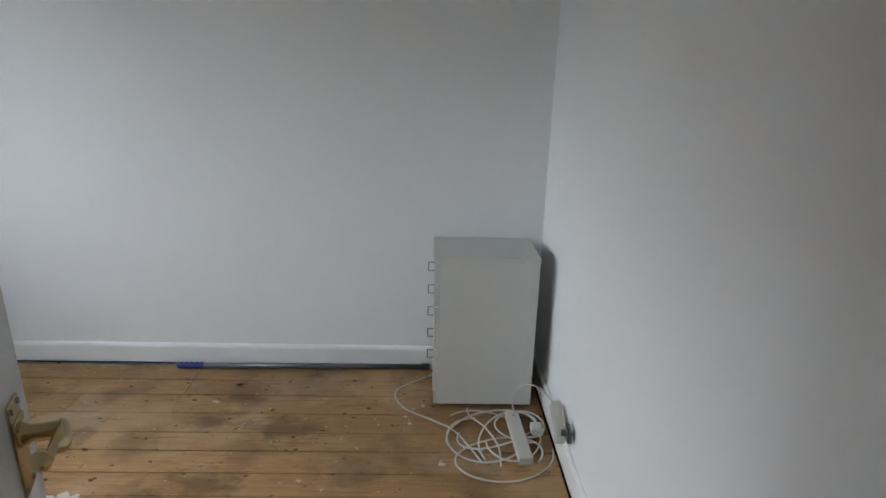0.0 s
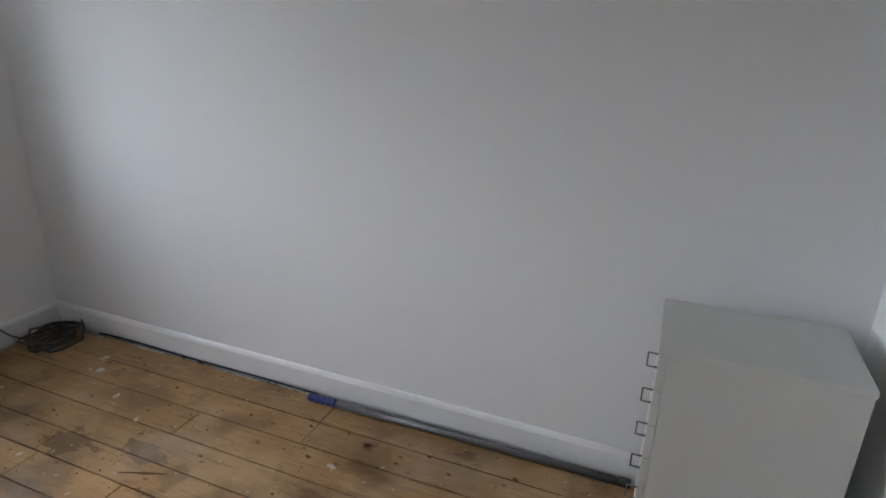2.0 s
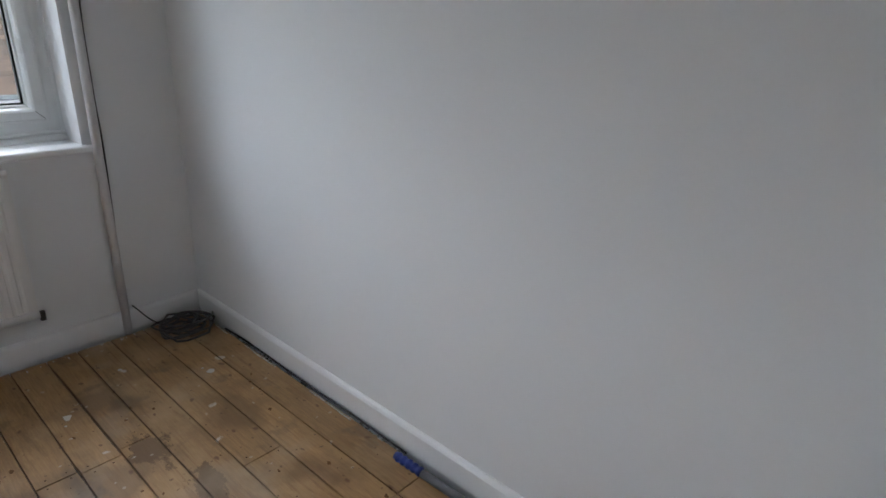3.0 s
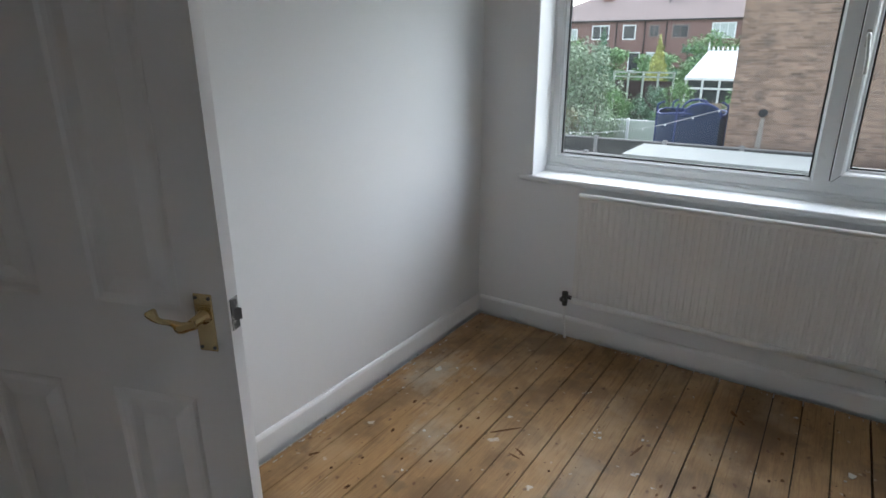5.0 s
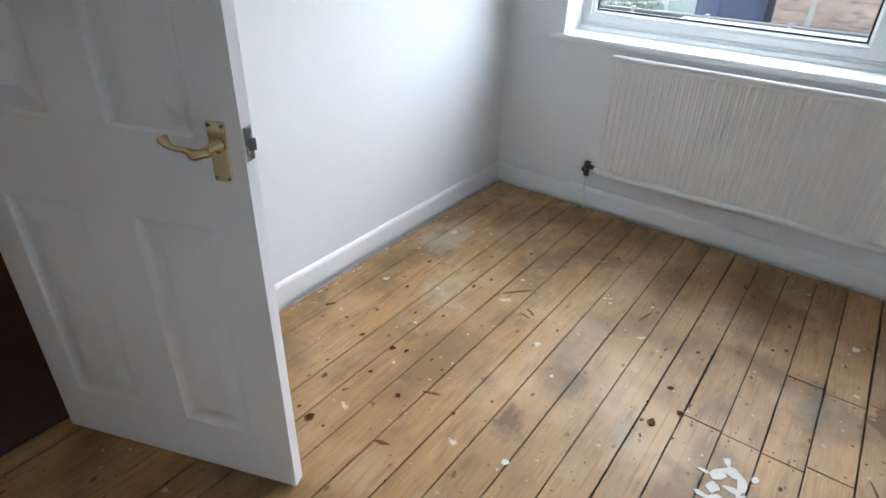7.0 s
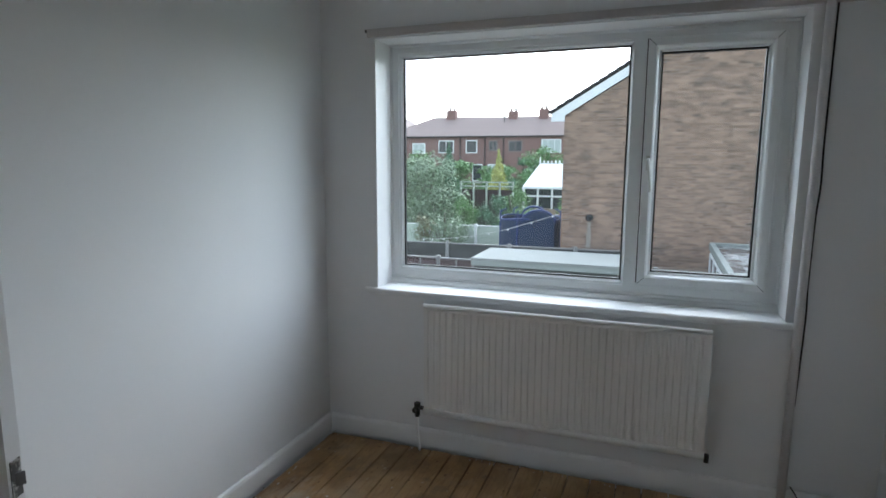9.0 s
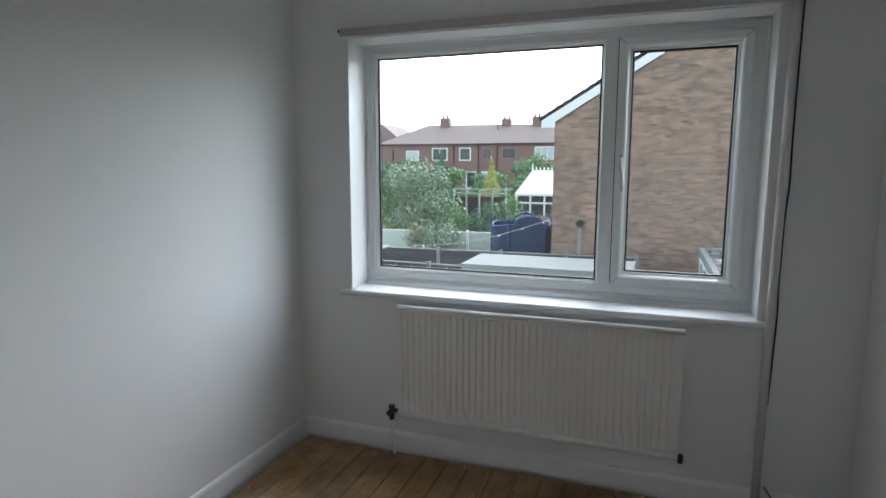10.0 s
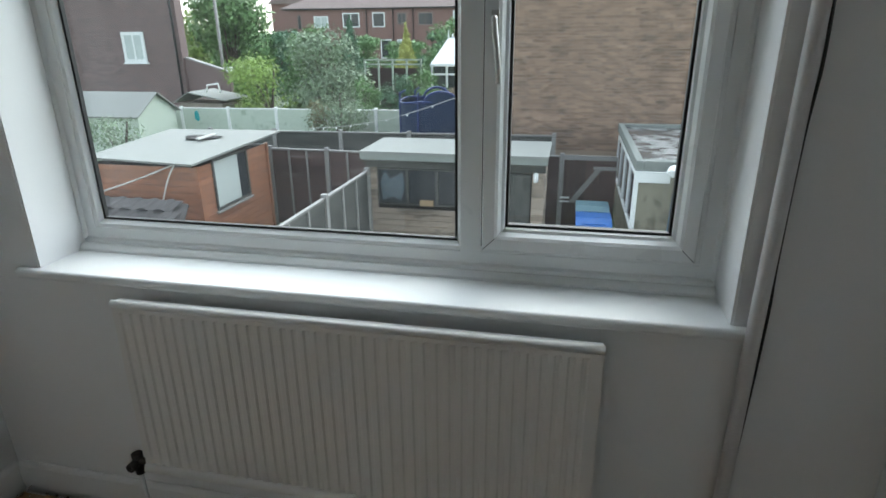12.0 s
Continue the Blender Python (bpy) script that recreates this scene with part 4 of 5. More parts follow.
PALEFENCE = mat("pale_green_fence_panel", (0.48, 0.54, 0.456), vary=0.08, scale=2, rough=0.85, rand=0.04, stain=(0.2, 0.26, 0.18), stain_at=0.62)
CONCRETE = mat("concrete_post", (0.27, 0.262, 0.252), vary=0.15, scale=5, rough=0.9, rand=0.08)
FELT = mat("pale_roof_felt", (0.232, 0.239, 0.225), vary=0.18, scale=2, rough=0.9, stain=(0.2, 0.21, 0.19), stain_at=0.6, stain_scale=3)
TILE = mat("grey_roof_tile", (0.053, 0.05, 0.051), vary=0.25, scale=5, rough=0.9, rand=0.25, spec=0.15)
REDTILE = mat("red_brown_roof_tile", (0.223, 0.173, 0.159), vary=0.25, scale=0.8, rough=0.9, rand=0.1)
BUFF = island_tint(mat("buff_brick", (0.32, 0.215, 0.155), vary=0.45, scale=1.6, rough=0.9, rand=0.2, bump=0, stretch=(1, 1, 2.2), stain=(0.17, 0.125, 0.1), stain_at=0.56, stain_scale=2.6, stain_amount=0.75), 0.3)
MORTAR = mat("mortar", (0.33, 0.25, 0.19), vary=0.15, scale=4, rough=0.95)
BROWNBRICK = island_tint(mat("brown_brick", (0.188, 0.132, 0.124), vary=0.2, scale=3, rough=0.9, bump=0), 0.25)
BROWNMORTAR = mat("brown_wall_mortar", (0.3, 0.27, 0.255), vary=0.15, scale=4, rough=0.95)
REDBRICK = mat("red_brick_far", (0.23, 0.135, 0.115), vary=0.2, scale=2, rough=0.9)
WHITEP = mat("outdoor_white_plastic", (0.778, 0.788, 0.778), vary=0.03, rough=0.45, bump=0)
BLACKGLASS = mat("dark_window_pane", (0.03, 0.035, 0.04), vary=0.2, rough=0.12, bump=0)
CURTAIN = mat("pale_curtain", (0.504, 0.552, 0.528), vary=0.08, scale=5, rough=0.8, stretch=(1, 8, 1))
BINBLUE = mat("blue_bin_plastic", (0.02, 0.12, 0.4), vary=0.1, rough=0.4)
BINTEAL = mat("grey_blue_bin_plastic", (0.1, 0.19, 0.23), vary=0.1, rough=0.4)
NETBLUE = mat("dark_blue_net", (0.02, 0.035, 0.075), vary=0.2, scale=8, rough=0.9)
PADBLUE = mat("blue_padding", (0.03, 0.05, 0.17), vary=0.1, rough=0.6)
ROPE = mat("white_rope", (0.6, 0.6, 0.57), vary=0.1, rough=0.8)
BARK = mat("bark", (0.09, 0.07, 0.055), vary=0.3, scale=6, rough=0.95)


def leaf_mat(name, c):
    m = island_tint(mat(name, c, vary=0.25, scale=1.5, rough=0.65, bump=0, spec=0.3), 0.35)
    return m


LEAF_MID = leaf_mat("green_leaves", (0.136, 0.238, 0.092))
LEAF_DARK = leaf_mat("dark_green_leaves", (0.095, 0.178, 0.105))
LEAF_LIGHT = leaf_mat("light_green_leaves", (0.227, 0.325, 0.081))
LEAF_GOLD = leaf_mat("golden_leaves", (0.42, 0.43, 0.13))
LEAF_RED = leaf_mat("reddish_leaves", (0.209, 0.193, 0.113))
LEAF_GREY = leaf_mat("grey_green_leaves", (0.204, 0.266, 0.173))

structure("ground", [((-600, -600, G - 0.2), (600, 600, G))], GRASS, "rough lawn and garden soil")
structure("paving", [((-6, T + 0.02, G - 0.05), (6, 8.9, G + 0.004))], PAVING, "pale concrete garden paving")


def board_run(parent, x0, x1, y, z0, z1, mat_, pitch=0.14, thick=0.02, name="board", axis="x", skip=()):
    """Overlapping horizontal cladding boards on a wall that faces -y (axis x) or +x (axis y)."""
    z = z0
    while z < z1 - 0.02:
        top = min(z + pitch, z1)
        spans = [(x0, x1)]
        for a, b, c, d in skip:
            if z + pitch * 0.5 > c and z + pitch * 0.5 < d:
                spans = [q for s0, s1 in spans for q in ((s0, min(a, s1)), (max(b, s0), s1)) if q[1] - q[0] > 0.02]
        for a, b in spans:
            if axis == "x":
                prof = [(a, y, z + 0.012), (a, y - thick, z + 0.012), (a, y - thick * 0.35, top), (a, y, top)]
                bm = prism(bmesh.new(), prof, (b - a, 0, 0))
            else:
                prof = [(y, a, z + 0.012), (y + thick, a, z + 0.012), (y + thick * 0.35, a, top), (y, a, top)]
                bm = prism(bmesh.new(), prof, (0, b - a, 0))
            part(name, bm, mat_, parent)
        z = top


# orange timber shed with a felt roof
shed = thing("garden_shed", (-5.6, 8.8, G), "orange-brown timber shed with a pale felt roof and a curtained window", "garden shed")
# near-black body stands in for the shade in the gaps between boards
part("body", box(bmesh.new(), (-6.6, 7.55, G), (-4.44, 10.0, -0.62)), DARK, shed)
board_run(shed, -6.6, -4.42, 7.55, G, -0.62, ORANGE, 0.12, 0.018)
board_run(shed, 7.55, 10.0, -4.44, G, -0.62, ORANGE, 0.12, 0.018, axis="y", skip=[(7.98, 9.18, -1.55, -0.56)])
part("roof", prism(bmesh.new(), [(-6.75, 7.62, -0.55), (-4.36, 7.32, -0.55), (-4.2, 10.25, -0.42), (-6.75, 10.15, -0.42)], (0, 0, 0.035)), FELT, shed, "pale felt roof")
win_a = part("window", ring(bmesh.new(), 0, 1.2, 0, 0.95, 0.04, 0, 0.05, 0), GREYWOOD, shed, "dark timber shed window")
for v in win_a.data.vertices:
    x, y, z = v.co + ORIGIN[shed.name]
    v.co = Vector((-4.445 + y, 7.98 + x, -1.52 + z)) - ORIGIN[shed.name]
part("pane", box(bmesh.new(), (-4.44, 8.02, -1.48), (-4.43, 9.14, -0.61)), BLACKGLASS, win_a, "dark glass")
part("curtain", box(bmesh.new(), (-4.428, 8.02, -1.47), (-4.42, 8.84, -0.61)), CURTAIN, win_a, "pale curtain behind the glass")
part("sill", box(bmesh.new(), (-4.44, 7.93, -1.56), (-4.36, 9.22, -1.53)), CONCRETE, shed)
for x, y in ((-4.41, 7.54), (-4.41, 10.0)):
    part("corner_trim", box(bmesh.new(), (x - 0.05, y - 0.03, G), (x + 0.015, y + 0.03, -0.6)), ORANGE, shed)
rope = thing("washing_line", (-4.81, 7.35, -0.58), "white rope washing line tied to the shed corner", "washing line")
part("line", tube(bmesh.new(), smooth_path([(-4.81, 7.5, -0.56), (-5.6, 7.38, -0.86), (-6.5, 7.3, -1.15)], 5), 0.014, 5), ROPE, rope)
part("line", tube(bmesh.new(), smooth_path([(-4.81, 7.5, -0.56), (-4.9, 7.38, -0.8), (-5.09, 7.35, -1.3)], 5), 0.014, 5), ROPE, rope)
debris = thing("roof_patch", (-5.3, 9.2, -0.4), "dark damp patch and loose batten lying on the shed roof", "roof debris")
bm = bmesh.new()
prism(bm, [(-5.45 + 0.36 * math.cos(a) * (1 + 0.25 * math.sin(3 * a)), 9.3 + 0.3 * math.sin(a) * (1 + 0.2 * math.cos(2 * a)), -0.402) for a in (k * math.pi / 8 for k in range(16))], (0, 0, 0.006))
part("patch", bm, TILE, debris)
part("batten", box(bmesh.new(), (-5.3, 8.9, -0.385), (-5.24, 9.5, -0.35)), ROPE, debris)

# tiled lean-to roof below the window
lean = thing("tiled_lean_to", (-4.6, 6.0, G), "lean-to with a roof of dark grey interlocking tiles", "lean-to")
part("wall", box(bmesh.new(), (-7.5, 4.6, G), (-3.6, 6.5, -1.35)), MORTAR, lean)
for r in range(5):
    y0, z0 = 6.55 - r * 0.3, -0.92 - r * 0.09
    for c in range(14):
        x0 = -4.05 + r * 0.16 - c * 0.3
        bm = bmesh.new()
        prof = [(x0 - 0.3, y0, z0), (x0 - 0.24, y0, z0 + 0.02), (x0 - 0.17, y0, z0 + 0.02), (x0 - 0.12, y0, z0), (x0, y0, z0), (x0, y0, z0 - 0.02), (x0 - 0.3, y0, z0 - 0.02)]
        prism(bm, prof, (0, -0.34, -0.075))
        part("tile", bm, TILE, lean)
part("roof_deck", prism(bmesh.new(), [(-7.6, 6.6, -0.98), (-4.0, 6.6, -0.98), (-3.3, 5.1, -1.38), (-7.6, 5.1, -1.38)], (0, 0, -0.04)), TILE, lean)

# log-clad shed
log = thing("log_clad_shed", (-0.2, 9.7, G), "weathered tan timber shed with a pale flat roof", "garden shed")
# body coloured near-black so the board laps read as shaded
part("body", box(bmesh.new(), (-1.84, 9.08, G), (1.46, 10.4, -0.72)), DARK, log)
board_run(log, -1.86, 1.48, 9.08, G, -0.82, LOGS, 0.115, 0.035, skip=[(-1.66, 0.05, -1.56, -0.82), (0.7, 1.26, -2.6, -0.82)])
board_run(log, 9.08, 10.4, 1.46, G, -0.72, LOGS, 0.115, 0.03, axis="y")
part("eaves_board", box(bmesh.new(), (-1.88, 9.03, -0.82), (1.5, 9.08, -0.7)), GREYWOOD, log)
part("roof", box(bmesh.new(), (-1.95, 8.92, -0.56), (1.54, 10.5, -0.5), 0.01), FELT, log, "pale grey flat felt roof")
part("fascia", box(bmesh.new(), (-1.94, 8.93, -0.66), (1.53, 8.97, -0.56)), mat("grey_green_fascia", (0.24, 0.26, 0.24), vary=0.15, rough=0.8), log, "grey fascia board")
part("fascia", box(bmesh.new(), (-1.9, 8.97, -0.71), (1.5, 9.0, -0.66)), GREYWOOD, log)
for x0, x1 in ((-1.62, -1.1), (-1.04, -0.52), (-0.46, 0.04)):
    w = part("window", ring(bmesh.new(), x0 - 0.03, x1 + 0.03, -1.53, -0.83, 0.03, 9.03, 9.07, 0), GREYWOOD, log, "grey timber shed window frame")
    part("pane", box(bmesh.new(), (x0, 9.055, -1.5), (x1, 9.065, -0.86)), BLACKGLASS, w, "dark dirty glass")
part("torn_sheet", prism(bmesh.new(), [(-1.6, 9.052, -1.1), (-1.5, 9.052, -0.88), (-1.4, 9.052, -1.05), (-1.15, 9.052, -0.9), (-1.12, 9.052, -1.2), (-1.2, 9.052, -1.45), (-1.36, 9.052, -1.38), (-1.56, 9.052, -1.46)], (0, 0.002, 0)), mat("grey_film", (0.09, 0.12, 0.14), vary=0.4, scale=9, rough=0.25), log, "torn grey plastic sheet behind the pane")
part("ledge_box", box(bmesh.new(), (-0.82, 9.0, -1.53), (-0.56, 9.05, -1.42), 0.004), mat("cardboard", (0.35, 0.25, 0.15), rough=0.9), log, "small cardboard box on the sill")
dr = part("door", box(bmesh.new(), (0.72, 9.03, -2.6), (1.24, 9.06, -0.86)), GREYWOOD, log, "brown-grey plank door, shut")
for k in range(4):
    part("plank", box(bmesh.new(), (0.725 + k * 0.13, 9.015, -2.58), (0.845 + k * 0.13, 9.03, -0.88), 0.004), GREYWOOD, dr)
bm = tube(bmesh.new(), [(1.33, 8.96, -0.98), (1.33, 8.96, -0.95), (1.33, 8.96, -0.83), (1.33, 8.96, -0.8)], [0.02, 0.045, 0.045, 0.02], 12)
box(bm, (1.31, 8.96, -0.92), (1.35, 9.05, -0.86))
part("wall_lamp", bm, WHITEP, log, "white outdoor bulkhead lamp, off")


def fence_run(name, x0, y0, x1, y1, top, height, mat_, post_mat, label, bay=1.83, slat=0.14, rails=True, post_top=0.06, battens=0):
    """A fence of bays: post, panel of overlapping slats, capping."""
    run = Vector((x1 - x0, y1 - y0, 0))
    n = max(1, round(run.length / bay))
    u = run / n
    f = thing(name, (x0, y0, G), label, "garden fence")
    side = Vector((u.y, -u.x, 0)).normalized()
    for i in range(n + 1):
        p = Vector((x0, y0, 0)) + u * i
        bm = box(bmesh.new(), (p.x - 0.05, p.y - 0.05, G), (p.x + 0.05, p.y + 0.05, top + post_top), 0.008)
        part("post", bm, post_mat, f)
    d = u.normalized()
    for i in range(n):
        a = Vector((x0, y0, 0)) + u * i + d * 0.055
        b = Vector((x0, y0, 0)) + u * (i + 1) - d * 0.055
        z = top - height
        while z < top - 0.03:
            z2 = min(z + slat, top - 0.02)
            prof = [a + Vector((0, 0, z)), a + Vector((0, 0, z)) + side * 0.018, a + Vector((0, 0, z2 + 0.01)) + side * 0.006, a + Vector((0, 0, z2 + 0.01))]
            part("slat", prism(bmesh.new(), prof, b - a), mat_, f)
            z = z2
        prof = [a + side * 0.03 + Vector((0, 0, top - 0.02)), a - side * 0.03 + Vector((0, 0, top - 0.02)), a - side * 0.03 + Vector((0, 0, top + 0.01)), a + side * 0.03 + Vector((0, 0, top + 0.01))]
        part("capping", prism(bmesh.new(), prof, b - a), post_mat, f)
        for k in range(battens):
            c = a + (b - a) * ((k + 1) / (battens + 1))
            q = [c - d * 0.02 + side * 0.045, c + d * 0.02 + side * 0.045, c + d * 0.02 + side * 0.018, c - d * 0.02 + side * 0.018]
            part("batten", prism(bmesh.new(), [v + Vector((0, 0, top - height)) for v in q], (0, 0, height - 0.03)), post_mat, f)
    return f


fence_run("fence", -13.5, 17.45, -1.0, 18.05, -0.85, 1.75, PALEFENCE, WHITEP, "pale green panel fence between white posts", slat=0.3)
fence_run("fence", -7.7, 13.05, 1.5, 13.5, -0.86, 1.75, GREYWOOD, CONCRETE, "weathered grey-brown lap fence between concrete posts")
fence_run("fence", -4.75, 10.75, -1.95, 10.65, -0.86, 1.75, FENCE, CONCRETE, "dark brown lap fence with pale battens", battens=2, bay=1.6)
fence_run("fence", -1.86, 5.0, -1.82, 8.95, -0.88, 1.7, GREYWOOD, CONCRETE, "weathered grey side fence with a pale capping", battens=2, bay=1.9)
fence_run("fence", 1.4, 11.12, 1.75, 11.12, -0.9, 1.7, FENCE, CONCRETE, "short dark fence panel beside the gate", bay=0.35)

gate = thing("garden_gate", (1.75, 11.1, G), "dark timber braced garden gate, shut", "garden gate")
for k in range(9):
    x = 1.78 + k * 0.122
    part("board", box(bmesh.new(), (x, 11.1, G + 0.05), (x + 0.115, 11.12, -0.9)), FENCE, gate)
part("rail", box(bmesh.new(), (1.78, 11.07, -0.97), (2.86, 11.1, -0.87)), CONCRETE, gate)
part("rail", box(bmesh.new(), (2.4, 11.07, -1.17), (2.86, 11.1, -1.1)), CONCRETE, gate)
part("brace", prism(bmesh.new(), [(1.95, 11.06, -1.85), (2.05, 11.06, -1.9), (2.6, 11.06, -1.12), (2.48, 11.06, -1.12)], (0, 0.03, 0)), CONCRETE, gate)
part("hinge", box(bmesh.new(), (1.75, 11.055, -1.8), (1.95, 11.07, -1.76)), WHITEP, gate, "pale metal strap hinge")
part("hinge", box(bmesh.new(), (1.75, 11.055, -1.88), (1.95, 11.07, -1.85)), WHITEP, gate, "pale metal strap hinge")


def wheelie_bin(x, y, material, label):
    b = thing("wheelie_bin", (x, y, G), label, "wheelie bin", "bins by the gate")
    bm = bmesh.new()
    q = [[(-0.24, -0.28, 0.06), (0.24, -0.28, 0.06), (0.24, 0.22, 0.06), (-0.24, 0.22, 0.06)], [(-0.29, -0.36, 0.98), (0.29, -0.36, 0.98), (0.29, 0.3, 0.98), (-0.29, 0.3, 0.98)]]
    lo, hi = ([bm.verts.new(Vector(p) + Vector((x, y, G))) for p in ring_] for ring_ in q)
    bm.faces.new(lo[::-1]), bm.faces.new(hi)
    for i in range(4):
        bm.faces.new((lo[i], lo[(i + 1) % 4], hi[(i + 1) % 4], hi[i]))
    part("body", bm, material, b)
    lid = part("lid", prism(bmesh.new(), [(x - 0.31, y - 0.39, G + 0.98), (x - 0.31, y - 0.39, G + 1.02), (x - 0.31, y - 0.1, G + 1.08), (x - 0.31, y + 0.33, G + 1.06), (x - 0.31, y + 0.33, G + 0.98)], (0.62, 0, 0)), material, b)
    part("lid_grip", box(bmesh.new(), (x - 0.2, y - 0.36, G + 1.03), (x + 0.2, y - 0.3, G + 1.05), 0.006), material, lid)
    part("handle", tube(bmesh.new(), [(x - 0.24, y + 0.36, G + 1.0), (x + 0.24, y + 0.36, G + 1.0)], 0.018, 8), material, b)
    for s in (-0.27, 0.27):
        part("wheel", tube(bmesh.new(), [(x + s - 0.03, y + 0.24, G + 0.1), (x + s + 0.03, y + 0.24, G + 0.1)], 0.1, 16), RUBBER, b)
    return b


wheelie_bin(2.38, 9.85, BINTEAL, "grey-blue wheelie bin with its lid shut, behind another bin")
wheelie_bin(2.38, 9.05, BINBLUE, "bright blue wheelie bin with its lid shut, on the paving")

# flat-roofed outbuilding on the right
outb = thing("outbuilding", (3.6, 10.5, G), "low flat-roofed outbuilding with white-framed side windows and a stained felt roof", "outbuilding")
BEIGE = mat("stained_beige_panel", (0.25, 0.23, 0.175), vary=0.4, scale=3, rough=0.8, stain=(0.09, 0.075, 0.055), stain_at=0.55, stain_scale=3)
part("wall", box(bmesh.new(), (3.02, 8.5, G), (5.5, 12.7, -0.62)), BEIGE, outb)
part("roof", box(bmesh.new(), (3.08, 8.7, -0.55), (5.6, 12.75, -0.5)), mat("wet_roof_felt", (0.1, 0.1, 0.1), vary=0.35, scale=2, rough=0.25, stain=(0.5, 0.51, 0.5), stain_at=0.52, stain_scale=1.6), outb, "wet dark felt roof with pale patches")
for a, b in (((2.96, 8.5, -0.62), (3.08, 12.85, -0.43)), ((3.08, 8.5, -0.62), (5.6, 8.7, -0.43)), ((3.08, 12.7, -0.62), (5.6, 12.85, -0.43))):
    part("parapet", box(bmesh.new(), a, b, 0.02), mat("grey_green_capping", (0.2, 0.215, 0.2), vary=0.3, scale=4, rough=0.8, stain=(0.5, 0.5, 0.48), stain_at=0.62, stain_scale=5) if a[0] == 2.96 and a[1] == 8.5 and b[1] > 12 else bpy.data.materials["grey_green_capping"], outb)
part("front_fascia", box(bmesh.new(), (2.98, 8.44, -0.78), (3.5, 8.5, -0.6), 0.004), WHITEP, outb, "white fascia board")
part("corner_post", box(bmesh.new(), (2.95, 8.46, G), (3.02, 8.56, -0.6)), WHITEP, outb)
for k in range(4):
    y0 = 8.58 + k * 1.0
    bm = ring(bmesh.new(), 0, 0.95, 0, 1.0, 0.05, 0, 0.05, 0)
    for v in bm.verts:
        v.co = Vector((2.96 + v.co.y, y0 + v.co.x, -1.65 + v.co.z))
    fr = part("window", bm, WHITEP, outb, "white side window")
    part("pane", box(bmesh.new(), (2.985, y0 + 0.05, -1.6), (2.995, y0 + 0.9, -0.7)), BLACKGLASS, fr)
tarp = thing("blue_tarpaulin", (3.75, 8.2, G), "bundle of blue sheeting tied with white cloth, standing beside the outbuilding", "tarpaulin")
part("roll", tube(bmesh.new(), [(3.62, 8.1, G), (3.6, 8.1, -1.6), (3.6, 8.1, -0.8), (3.6, 8.1, -0.6)], [0.15, 0.12, 0.1, 0.07], 12), mat("blue_sheet", (0.08, 0.18, 0.27), vary=0.3, scale=7, rough=0.5), tarp)
bm = bmesh.new()
bmesh.ops.create_icosphere(bm, subdivisions=2, radius=0.2, matrix=Matrix.Translation((3.62, 8.15, -0.52)) @ Matrix.Diagonal((1.2, 1, 0.45, 1)))
for v in bm.verts:
    v.co += Vector((0, 0, 0.07)) * noise.noise(v.co * 9)
part("cloth", bm, WHITEP, tarp, "crumpled white cloth")


def leaves(bm, rng, blobs, count, size):
    """Small leaf quads scattered over the shells of the clumps given as (x, y, z, rx, ry, rz)."""
    weights = [b[3] * b[5] for b in blobs]
    for _ in range(count):
        x, y, z, rx, ry, rz = rng.choices(blobs, weights)[0]
        d = Vector((rng.gauss(0, 1), rng.gauss(0, 1), rng.gauss(0, 1))).normalized()
        k = rng.uniform(0.55, 1.08) * (1 + 0.3 * noise.noise(d * 2.3 + Vector((x, y, z))))
        c = Vector((x + d.x * rx * k, y + d.y * ry * k, z + d.z * rz * k))
        n = (d + Vector((rng.uniform(-1, 1), rng.uniform(-1, 1), rng.uniform(-0.6, 1)))).normalized()
        a = n.orthogonal().normalized()
        a = (Matrix.Rotation(rng.uniform(0, 6.28), 3, n) @ a) * size * rng.uniform(0.6, 1.3)
        b = n.cross(a) * 0.5
        bm.faces.new([bm.verts.new(p) for p in (c - a, c + b, c + a, c - b)])


